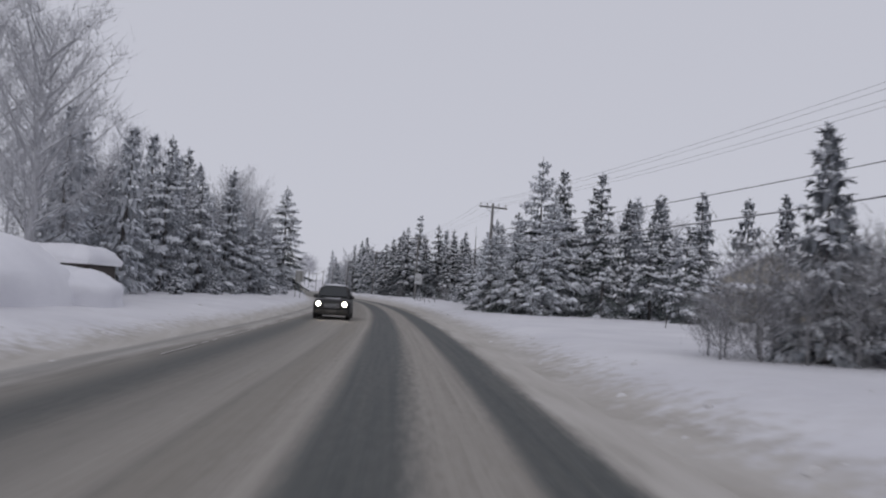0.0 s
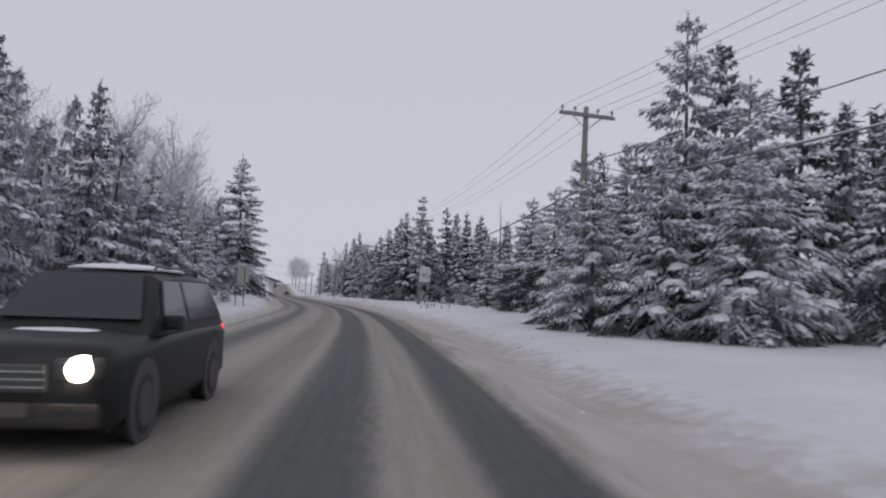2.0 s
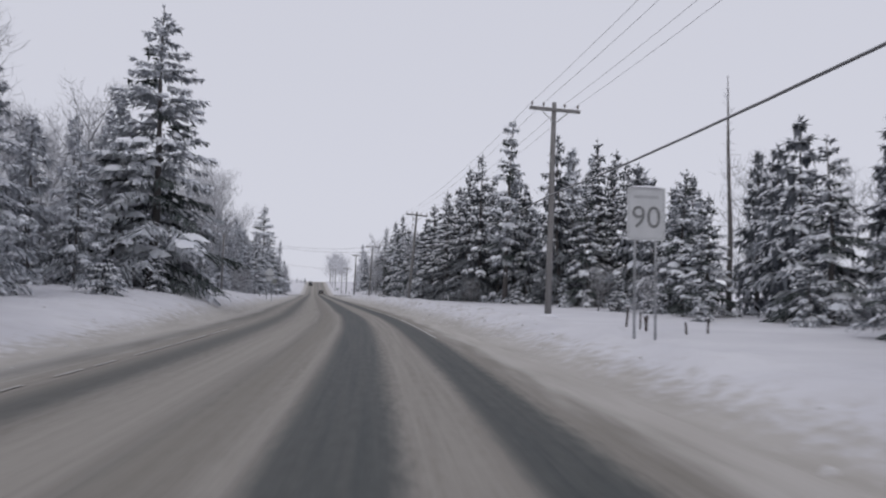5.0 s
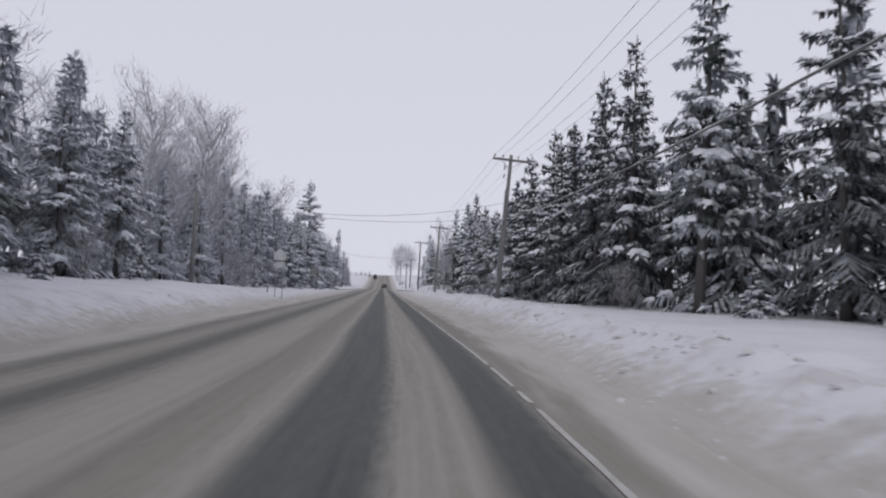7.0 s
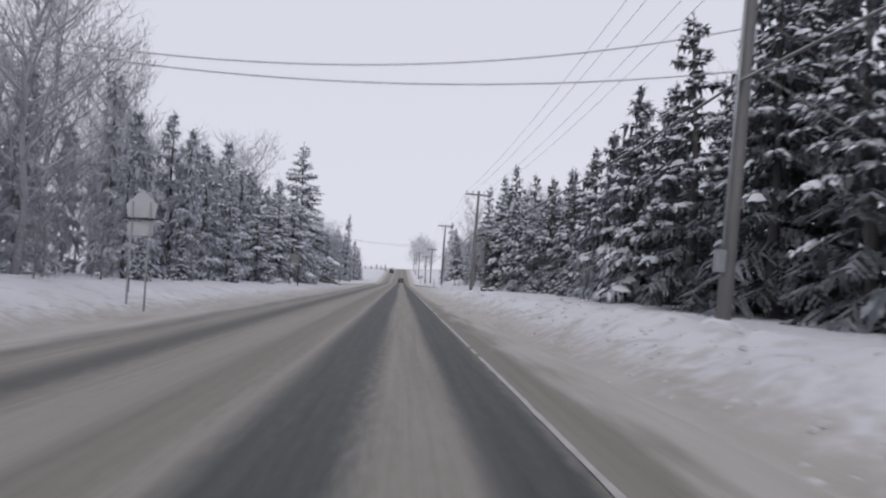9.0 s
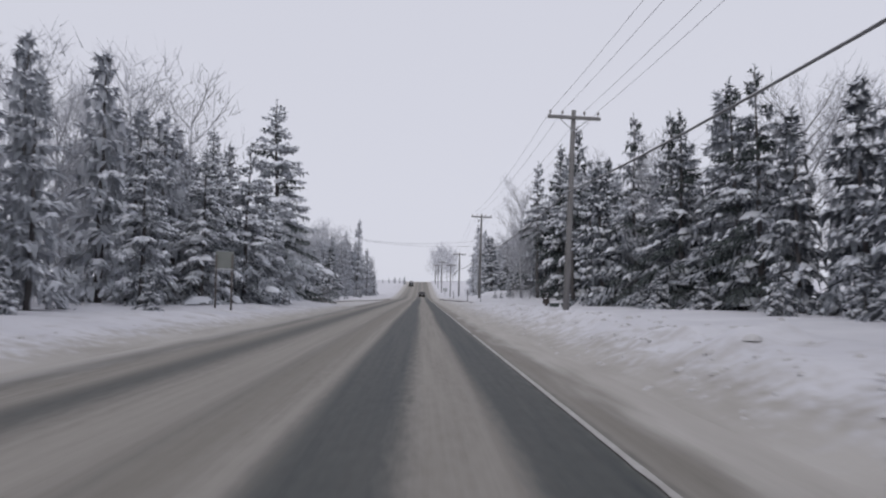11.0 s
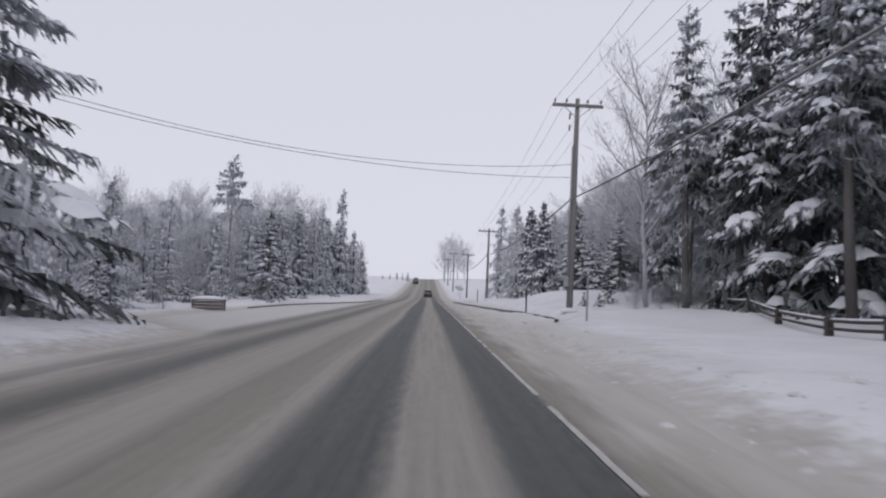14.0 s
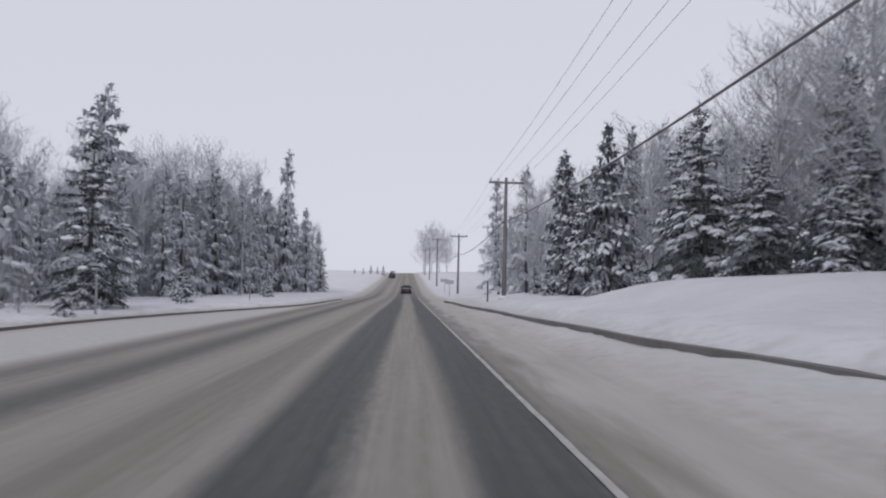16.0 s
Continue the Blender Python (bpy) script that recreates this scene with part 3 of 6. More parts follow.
            for q in range(int(pads * min(1.0, 0.45 + size / r) + ran())):
                s0, long = uni(0.30, 0.95), uni(0.06, 0.15)
                wd = half(s0) * uni(0.25, 0.62) + 0.12 * twig
                off = side * (half(s0) * uni(-0.5, 0.5))
                th = (0.05 + 0.10 * wd) * uni(0.7, 1.4)
                j = len(sv)
                for a in range(4):
                    sa = -1 + 2 * a / 3
                    for b in range(5):
                        sb = -1 + b / 2
                        c, d = at(min(1.02, s0 + sa * long * (1 - 0.35 * sb * sb)))
                        ragged = uni(0.75, 1.25)
                        rim = a in (0, 3) or b in (0, 4)
                        narrow = 0.6 if a in (0, 3) else 1.0
                        sv.append(c + off + side * (sb * wd * narrow * ragged) + d * (uni(-0.2, 0.2) * long * size)
                                  + up * ((-0.55 * th - 0.22 * wd * abs(sb) * ragged) if rim else (th * uni(0.6, 1.3) - 0.12 * wd * abs(sb))))
                sf.extend((j + a * 5 + b, j + a * 5 + 5 + b, j + a * 5 + 6 + b, j + a * 5 + 1 + b) for a in range(3) for b in range(4))
    # the leader
    coat = 0
    for q in range(8):
        x = Vector((uni(-1, 1), uni(-1, 1), uni(0.2, 1.2))).normalized()
        o = Vector((wob[5][0], wob[5][1], h * uni(0.95, 1.0)))
        spike(o, x.orthogonal().normalized() * (0.12 * twig), o + x * twig * 0.8)
    k = len(nv)
    slots = dress + [1] * len(sf)
    me = mesh_of("crown", nv + sv, nf + [tuple(i + k for i in f) for f in sf], [needles or NEEDLES, SNOW_BOUGH] + ([shed] if shed else []), False, slots)
    me.polygons.foreach_set("use_smooth", [s == 1 for s in slots])
    return tr.mesh("trunk", BARK, True), me


def haze_meshes(h, seed, twigs, mat, limbs=14, spread=0.22, low=0.12, ln=0.075, thin=0.0016, loose=0.030):
    """A leafless frosted tree whose crown is a cloud of fine upright twigs round its limbs."""
    rnd = random.Random(seed)
    wood, fine = Build(), Build()
    uni = rnd.uniform
    pts = [Vector((uni(-1, 1) * 0.012 * h, uni(-1, 1) * 0.012 * h, h * 0.9 * i / 5 - (0.25 if i == 0 else 0))) for i in range(6)]
    wood.tube(pts, [h * 0.010 * (1 - i / 5.4) + 0.012 for i in range(6)], 5)
    ends = []
    for k in range(limbs):
        f = low + (0.97 - low) * (k + rnd.random()) / limbs
        i = min(4, int(f * 5))
        p = pts[i].lerp(pts[i + 1], f * 5 - i)
        az = 2.4 * k + uni(-0.5, 0.5)
        d = Vector((math.cos(az), math.sin(az), 0.9 + 0.8 * f)).normalized()
        e = p + d * (h * spread * (0.55 + 0.75 * math.sin(math.pi * min(1, 0.18 + 0.72 * f))) * uni(0.7, 1.15))
        wood.tube([p, p.lerp(e, 0.55) - Vector((0, 0, 0.02 * h)), e], [0.004 * h, 0.0025 * h, 0.0012 * h], 4, False)
        ends.append((p, e, d))
    for _ in range(twigs):
        p, e, d = rnd.choice(ends)
        s = uni(0.2, 1.05)
        c = p.lerp(e, s) + Vector((rnd.gauss(0, 1), rnd.gauss(0, 1), rnd.gauss(0, 1))) * (loose * h)
        w = (d * uni(0.2, 1) + Vector((uni(-1, 1), uni(-1, 1), uni(-0.1, 1.1))) * 0.8).normalized()
        wd = w.orthogonal().normalized() * (thin * h)
        wd = Matrix.Rotation(uni(0, 6.28), 3, w) @ wd
        fine.add([c - wd, c + wd, c + w * (h * ln * uni(0.6, 1.4))], [(0, 1, 2)])
    return wood.mesh("trunk", mat, True), fine.mesh("crown", mat)


PROTO = {}


def proto(kind, meshes, names, label, category, group):
    """Builds one tree far below ground as the pattern for its copies; the first copy takes the pattern itself."""
    ob = thing(names[0], label, category, group)
    for nm, me in zip(names[1:], meshes):
        part(nm, me, ob)
    PROTO[kind] = [ob, False]


S = ("spruce_tree", "trunk", "crown")
LAB = "dark spruce with drooping boughs under fresh snow"
for _k, (_r, _t, _p, _bare, _sn, _dr) in {"near0": (2.5, 15, 8, 0.02, 0.75, 0.80), "near1": (2.0, 17, 8, 0.03, 0.70, 0.70), "near2": (2.9, 14, 9, 0.01, 0.78, 0.95), "near3": (1.65, 20, 8, 0.04, 0.66, 0.65)}.items():
    proto(_k, spruce_meshes(10, _r, sum(map(ord, _k)) * 7, _t, _p, 0.225, _bare, _sn, _dr, None, 0.25, 2.8, 12.0, shed=NEEDLES_BARE_SHADE), S, LAB, "spruce tree", "roadside spruces")
    # west side copy in the paler needles, which carry painted haze
    proto("west_" + _k, spruce_meshes(10, _r, sum(map(ord, _k)) * 9, _t, _p, 0.225, _bare, _sn + 0.05, _dr, NEEDLES_MID, 0.22, 2.2, 12.0, shed=NEEDLES), S, "grey roadside spruce, frosted and paled for haze, with snow on its drooping boughs", "spruce tree", "roadside spruces")
for _k, _r, _sd, _low in (("laden0", 3.3, 351, 0.35), ("laden1", 2.8, 362, -0.55)):
    proto(_k, spruce_meshes(10, _r, _sd, 16, 9, 0.215, 0.02, 1.0, 0.66, NEEDLES_MID, _low, 0.9, 34.0, 9, 0.50, 0.72, NEEDLES_BARE_SHADE), S, "broad spruce with long boughs bowed under fresh snow, dark underneath", "spruce tree", "roadside spruces")
proto("big0", spruce_meshes(10, 2.5, 911, 22, 9, 0.17, 0.03, 0.85, 0.75, NEEDLES_MID, 0.2, 2.0, 16.0, 8, 0.38, shed=NEEDLES_BARE_SHADE), S, "tall old spruce with snow along its layered boughs", "spruce tree", "roadside spruces")
for _k, _r in (("blob0", 2.4), ("blob1", 2.1)):
    proto(_k, spruce_meshes(10, _r, ord(_k[4]) * 13, 16, 8, 0.215, 0.02, 0.60, 0.75, None, 0.55, 1.6, 2.0, 10, shed=NEEDLES_BARE_SHADE), S, "dark spruce dotted with rounded cushions of snow", "spruce tree", "roadside spruces")
for _k, (_r, _t, _p, _bare, _sn, _dr) in {"mid0": (2.0, 14, 7, 0.03, 0.8, 0.7), "mid1": (1.6, 15, 7, 0.05, 0.8, 0.6), "mid2": (2.4, 13, 7, 0.02, 0.85, 0.8), "mid3": (1.35, 16, 6, 0.05, 0.75, 0.55)}.items():
    proto(_k, spruce_meshes(10, _r, sum(map(ord, _k)) * 7, _t, _p, 0.46, _bare, _sn, _dr, None, 0.4, 1.5, 5.0, 5), S, LAB, "spruce tree", "roadside spruces")
for _k, (_r, _bare) in {"tall0": (1.7, 0.30), "tall1": (1.9, 0.42), "tall2": (1.5, 0.22)}.items():
    proto(_k, spruce_meshes(10, _r, sum(map(ord, _k)) * 5, 17, 7, 0.20, _bare, 0.75, 0.7, NEEDLES_MID, 0.4, 1.8, 8.0, shed=NEEDLES_BARE_SHADE), S, "tall dark conifer with a bare lower trunk and snowy upper boughs", "spruce tree", "tall forest conifers")
# spruces of the dark wood: shade is painted by their needle colour
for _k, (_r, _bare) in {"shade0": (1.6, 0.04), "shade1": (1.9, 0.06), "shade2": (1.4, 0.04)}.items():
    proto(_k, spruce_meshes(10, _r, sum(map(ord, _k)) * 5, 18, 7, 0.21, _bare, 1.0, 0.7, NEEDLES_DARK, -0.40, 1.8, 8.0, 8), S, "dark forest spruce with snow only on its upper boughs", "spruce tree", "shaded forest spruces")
# trees further back: haze is put into the frosted needle colour
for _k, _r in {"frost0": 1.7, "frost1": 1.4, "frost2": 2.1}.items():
    proto(_k, spruce_meshes(10, _r, sum(map(ord, _k)) * 3, 15, 7, 0.40, 0.04, 0.55, 0.6, NEEDLES_FROST_HAZE, 0.8, 0.8, 2.0, 5), S, "grey spruce standing back in the woods, frosted and paled for haze", "spruce tree", "frosted spruces")
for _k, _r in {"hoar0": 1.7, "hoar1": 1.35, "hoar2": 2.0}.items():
    proto(_k, spruce_meshes(10, _r, sum(map(ord, _k)) * 3, 14, 6, 0.45, 0.04, 0.5, 0.55, NEEDLES_HOAR_HAZE, 1.0, 0.6, 1.0, 4), S, "pale spruce far down the road, hoar frost standing in for haze", "spruce tree", "far hoary spruces")
proto("pine0", spruce_meshes(10, 2.0, 77, 9, 7, 0.30, 0.56, 0.4, 0.15, NEEDLES_FROST_HAZE, 1.0, 0.6, 2.0, 10), ("pine_tree", "trunk", "crown"), "tall frosted pine paled for haze, with a flat layered crown", "pine tree", "pines")
D = ("bare_tree", "trunk", "crown")
for _k, _sd, _sp in (("bare0", 11, 0.25), ("bare1", 12, 0.30), ("bare2", 13, 0.22)):
    proto(_k, haze_meshes(10, _sd, 2600, TWIG, 26, _sp, 0.16, 0.062, 0.0011, 0.022), D, "leafless tree with grey frosted twigs", "bare tree", "bare frosted trees")
for _k, _sd, _sp in (("hbare0", 21, 0.30), ("hbare1", 22, 0.26)):
    proto(_k, haze_meshes(10, _sd, 3000, TWIG_HOAR_HAZE, 26, _sp, 0.12, 0.065, 0.0014, 0.026), D, "leafless hoar-frosted tree, its twigs paled for haze", "bare tree", "hoary bare trees")
for _k, _sd in (("round0", 23), ("round1", 24)):
    proto(_k, haze_meshes(10, _sd, 2200, TWIG_FAR, 20, 0.30, 0.15, 0.085), D, "leafless tree with a rounded frosted crown, paled for haze", "bare tree", "hoary bare trees")
for _k, _r in (("low0", 4.4), ("low1", 3.8)):
    proto(_k, spruce_meshes(10, _r, ord(_k[3]) * 9, 8, 7, 0.7, 0.0, 0.9, 0.9, None, 0.8, 2.0, 5.0, 6), ("young_spruce", "trunk", "crown"), "low young spruce bowed under heavy snow", "young spruce", "young spruces at the wood's edge")
for _k, _sd in (("bush0", 31), ("bush1", 32)):
    proto(_k, haze_meshes(3, _sd, 900, TWIG_SHRUB, 16, 0.42, 0.02, 0.16, 0.0026, 0.085), ("bare_shrub", "stem", "crown"), "leafless frosted shrub in the snow", "shrub", "frosted shrubs")

TREES = []
GIRTH = 1.14


def tree(kind, u, y, height, rnd, wide=1.0):
    if u < 0 and kind.startswith("near"):
        kind = "west_" + kind
    ob, used = PROTO[kind]
    h0 = 3.0 if kind.startswith("bush") else 10.0
    s = height / h0 * 1.035
    p = spot(u, y, -0.05)
    m = Matrix.Translation(p) @ pose(0, 0, 0, rnd.uniform(-1.5, 1.5), rnd.uniform(-1.5, 1.5), rnd.uniform(0, 360)) @ Matrix.Diagonal((s * wide * GIRTH, s * wide * GIRTH, s, 1))
    if used:
        copy_thing(ob, m @ Matrix.Diagonal([1 / q for q in ob.scale] + [1]))
    else:
        ob.matrix_basis = m
        PROTO[kind][1] = True
    TREES.append((p.x, p.y))


RT = random.Random(41)
# (kind, u, y, height, width): the trees that make the outline of the woods
NAMED = (
    ("laden0", 8.2, 50.3, 5.6, 1.05), ("laden0", 9.8, 55.4, 7.6, 0.95), ("laden0", 9.6, 47.4, 6.2, 1.0), ("laden0", 11.0, 44.6, 5.4, 1.1),
    ("laden1", 12.2, 51.0, 12.2, 0.85), ("near3", 14.6, 51.5, 11.6, 1.1), ("near3", 17.5, 51.0, 11.5, 1.15), ("laden0", 12.3, 46.2, 8.2, 1.0),
    ("laden0", 12.0, 55.5, 8.0, 0.9), ("laden0", 14.2, 58.5, 8.4, 0.95), ("shade1", 13.3, 63.0, 9.4, 1.1), ("near0", 15.2, 44.0, 7.0, 1.0),
    ("near2", 18.3, 42.5, 6.9, 1.1), ("near2", 18.2, 36.8, 6.0, 1.1), ("near0", 20.8, 39.8, 7.0, 1.1), ("mid0", 30.0, 56.0, 11.5, 1.0), ("mid2", 34.0, 55.0, 11.0, 1.0), ("mid1", 38.0, 54.0, 11.5, 1.1), ("mid0", 42.5, 52.0, 11.0, 1.0), ("mid1", 28.0, 60.0, 11.5, 1.0), ("mid2", 47.0, 50.0, 10.5, 1.0), ("near0", 21.0, 46.0, 8.0, 1.0), ("mid0", 20.5, 52.0, 9.5, 1.0), ("mid1", 24.5, 54.0, 10.5, 1.0),
    ("shade0", 14.8, 67.5, 9.0, 1.3), ("laden1", 14.7, 75.0, 9.2, 1.05), ("near2", 15.4, 71.0, 6.8, 1.1), ("laden1", 14.4, 80.0, 9.2, 1.1),
    ("near0", 17.2, 86.5, 7.2, 1.1), ("near0", 17.4, 92.5, 7.0, 1.2), ("near1", 15.6, 98.5, 5.6, 1.2), ("mid2", 19.5, 97.0, 8.8, 1.1), ("near0", 13.2, 84.0, 4.6, 1.2),
    ("near2", 17.5, 104.5, 7.8, 1.1), ("mid0", 19.0, 111.0, 8.4, 1.0), ("near1", 16.8, 117.0, 8.6, 1.1),
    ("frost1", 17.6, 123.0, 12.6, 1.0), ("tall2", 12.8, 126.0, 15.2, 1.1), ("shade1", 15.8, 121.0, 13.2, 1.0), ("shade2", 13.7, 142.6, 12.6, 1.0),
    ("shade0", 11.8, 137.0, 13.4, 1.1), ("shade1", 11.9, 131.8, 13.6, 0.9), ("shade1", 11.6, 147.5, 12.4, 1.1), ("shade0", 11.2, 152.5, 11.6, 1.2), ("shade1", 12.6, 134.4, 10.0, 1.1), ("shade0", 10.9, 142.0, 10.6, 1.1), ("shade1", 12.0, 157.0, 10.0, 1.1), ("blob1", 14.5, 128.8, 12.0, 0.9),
    ("mid0", 11.4, 159.0, 10.4, 1.0), ("mid2", 12.0, 166.0, 9.6, 1.0), ("mid0", 12.6, 172.0, 9.8, 1.0),
    ("blob0", 15.4, 187.0, 11.2, 1.0), ("blob0", 16.4, 191.5, 12.0, 1.05), ("blob0", 15.2, 196.0, 11.6, 1.0), ("blob1", 16.6, 201.0, 12.6, 1.1),
    ("blob1", 15.2, 205.0, 13.6, 1.0), ("mid1", 14.2, 210.0, 11.2, 1.1), ("tall2", 15.2, 218.5, 12.2, 1.1),
    ("near3", 15.6, 234.3, 17.2, 0.95), ("near3", 17.4, 231.4, 18.6, 0.95), ("mid3", 15.2, 246.5, 11.5, 1.0), ("tall0", 14.0, 240.0, 16.4, 0.9),
    ("tall1", 15.8, 228.0, 15.4, 1.0), ("tall0", 18.0, 224.0, 13.8, 1.0), ("near3", 15.6, 214.0, 12.4, 1.0), ("bare0", 18.5, 232.5, 14.5, 0.8), ("tall1", 15.8, 244.0, 12.0, 0.9), ("tall2", 16.6, 239.0, 16.4, 1.0),
    ("bare1", 12.2, 241.0, 13.0, 0.95), ("hbare1", 14.4, 254.0, 8.5, 1.1), ("hbare0", 16.4, 258.6, 9.2, 1.1), ("hbare1", 17.5, 262.0, 9.2, 1.1), ("hbare0", 16.8, 268.0, 9.4, 1.1), ("hbare1", 18.5, 252.0, 9.0, 1.1), ("hbare0", 15.0, 275.0, 9.5, 1.1), ("near0", 13.4, 250.6, 5.4, 1.0), ("near1", 15.4, 257.0, 7.4, 1.1),
    ("bare0", 14.5, 260.0, 9.0, 0.9), ("near1", 13.6, 264.5, 8.2, 1.1), ("near2", 15.0, 270.5, 9.0, 1.0), ("near0", 14.0, 254.5, 4.6, 1.15), ("near2", 13.6, 259.6, 5.0, 1.1), ("near0", 16.2, 254.2, 6.4, 1.1), ("near2", 15.6, 264.2, 6.2, 1.1), ("mid1", 13.0, 288.2, 11.2, 1.1), ("mid1", 12.0, 274.0, 10.0, 1.0),
    ("bare2", 15.5, 252.5, 7.5, 0.9), ("mid1", 17.8, 287.0, 12.6, 1.0), ("mid2", 13.0, 283.0, 8.2, 1.0), ("hoar0", 13.5, 291.0, 10.5, 1.0),
    ("hoar2", 15.0, 318.7, 15.6, 1.0), ("hoar0", 13.0, 330.0, 11.0, 1.0), ("hbare0", 14.0, 306.0, 11.0, 1.0), ("hoar1", 14.2, 299.0, 11.5, 1.0),
    ("hoar0", 16.5, 361.0, 20.0, 1.0), ("round0", 9.8, 500.0, 17.0, 1.1), ("round1", 13.0, 506.0, 16.0, 1.1), ("round1", 6.8, 503.0, 15.0, 1.0), ("round0", 16.0, 510.0, 14.0, 1.1),
    # west side
    ("bare1", -13.4, 27.0, 9.6, 1.0), ("bare0", -15.2, 31.0, 11.5, 1.0), ("bare2", -15.8, 27.5, 11.5, 1.0), ("frost0", -16.6, 37.0, 9.2, 1.0),
    ("frost1", -16.2, 44.0, 9.8, 1.0), ("near1", -15.8, 50.5, 10.6, 1.0), ("frost1", -18.2, 55.0, 11.6, 1.0), ("near0", -15.0, 58.5, 9.6, 1.0),
    ("near3", -17.8, 63.5, 12.4, 1.0), ("near3", -14.6, 67.5, 11.6, 1.1), ("frost1", -20.0, 71.6, 13.0, 1.0), ("near0", -12.9, 73.5, 8.8, 1.05),
    ("frost0", -19.6, 80.0, 13.6, 1.0), ("near2", -12.6, 79.5, 8.0, 1.0), ("near1", -12.2, 84.5, 6.4, 1.1), ("near0", -12.9, 90.5, 6.8, 0.95),
    ("near1", -13.4, 96.5, 8.8, 1.0), ("big0", -11.6, 110.6, 15.6, 1.2), ("near0", -13.4, 104.5, 6.6, 1.0), ("frost2", -13.5, 118.0, 9.0, 1.0),
    ("bare0", -15.5, 76.0, 12.0, 0.9), ("bare2", -16.5, 83.0, 12.6, 0.9), ("bare1", -17.0, 99.0, 12.0, 0.9), ("bare0", -14.8, 88.5, 13.0, 1.0), ("bare1", -15.6, 93.5, 12.5, 1.0),
    ("near1", -16.5, 124.5, 11.6, 1.0), ("near0", -15.5, 131.0, 8.8, 1.05), ("near0", -15.0, 136.5, 9.2, 1.0), ("frost1", -19.5, 127.0, 13.0, 1.0),
    ("bare1", -15.6, 143.0, 11.6, 0.95), ("bare0", -17.0, 148.5, 12.4, 0.95), ("bare2", -15.4, 155.0, 14.4, 0.95), ("bare1", -17.5, 161.0, 14.0, 0.95),
    ("frost2", -13.2, 146.0, 6.0, 1.1), ("frost0", -13.6, 139.5, 6.4, 1.1), ("frost2", -13.4, 160.5, 6.2, 1.1), ("bare0", -18.2, 168.0, 13.8, 0.95),
    ("frost1", -14.2, 172.0, 9.6, 1.0), ("frost0", -13.2, 179.5, 8.0, 1.0), ("near1", -12.8, 187.5, 8.4, 1.0), ("near0", -12.3, 194.5, 8.4, 1.1),
    ("big0", -13.4, 199.0, 10.8, 0.9), ("near0", -12.2, 203.0, 10.6, 1.1), ("near2", -12.2, 209.5, 9.2, 1.05), ("big0", -14.2, 222.0, 18.6, 1.2),
    ("near3", -14.6, 207.5, 11.6, 1.1), ("frost2", -15.5, 222.0, 9.0, 1.0), ("frost2", -16.4, 238.5, 6.6, 1.0), ("frost0", -17.2, 246.0, 4.4, 1.1),
    ("blob0", -15.4, 268.6, 8.5, 1.25), ("frost1", -19.0, 266.0, 6.4, 1.1), ("frost0", -20.0, 278.5, 8.4, 1.0), ("frost1", -20.5, 284.0, 9.4, 1.0),
    ("pine0", -27.5, 297.0, 18.4, 1.0), ("hoar1", -16.1, 325.0, 18.2, 0.9), ("hoar0", -14.0, 331.0, 11.5, 1.0), ("hoar1", -18.5, 318.0, 14.5, 0.9),
    ("hoar1", -27.5, 329.0, 15.0, 1.0), ("hoar0", -22.5, 312.0, 12.6, 1.0), ("hoar1", -24.0, 303.0, 12.0, 1.0), ("hoar0", -21.0, 295.0, 10.2, 1.0),
    ("near1", -12.6, 336.0, 6.5, 1.0), ("hoar1", -13.6, 340.0, 9.0, 1.0), ("frost2", -8.2, 474.0, 3.4, 1.3), ("frost0", -10.4, 478.0, 2.6, 1.3), ("frost2", -12.6, 476.0, 2.9, 1.3), ("frost0", -15.6, 480.0, 2.2, 1.4), ("frost2", -18.4, 478.0, 1.9, 1.5), ("bare2", -13.6, 334.0, 9.5, 0.9),
)
for _k, _u, _y, _h, _w in NAMED:
    tree(_k, _u, _y, _h, RT, _w)


# back rows: pale needle and twig colours imitate haze
for _k, (_r, _m) in {"back0": (1.9, NEEDLES_FROST_HAZE), "back1": (1.5, NEEDLES_FROST_HAZE), "back2": (1.8, NEEDLES_HOAR_HAZE), "back3": (1.3, NEEDLES_HOAR_HAZE), "back4": (1.7, NEEDLES)}.items():
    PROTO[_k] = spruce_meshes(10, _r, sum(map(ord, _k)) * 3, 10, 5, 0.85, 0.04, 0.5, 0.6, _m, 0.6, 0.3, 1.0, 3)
for _k, (_sd, _m) in {"wood0": (51, TWIG), "wood1": (52, TWIG), "wood2": (53, TWIG_HOAR_HAZE), "wood3": (54, TWIG_HOAR_HAZE)}.items():
    PROTO[_k] = haze_meshes(10, _sd, 760, _m, 10)


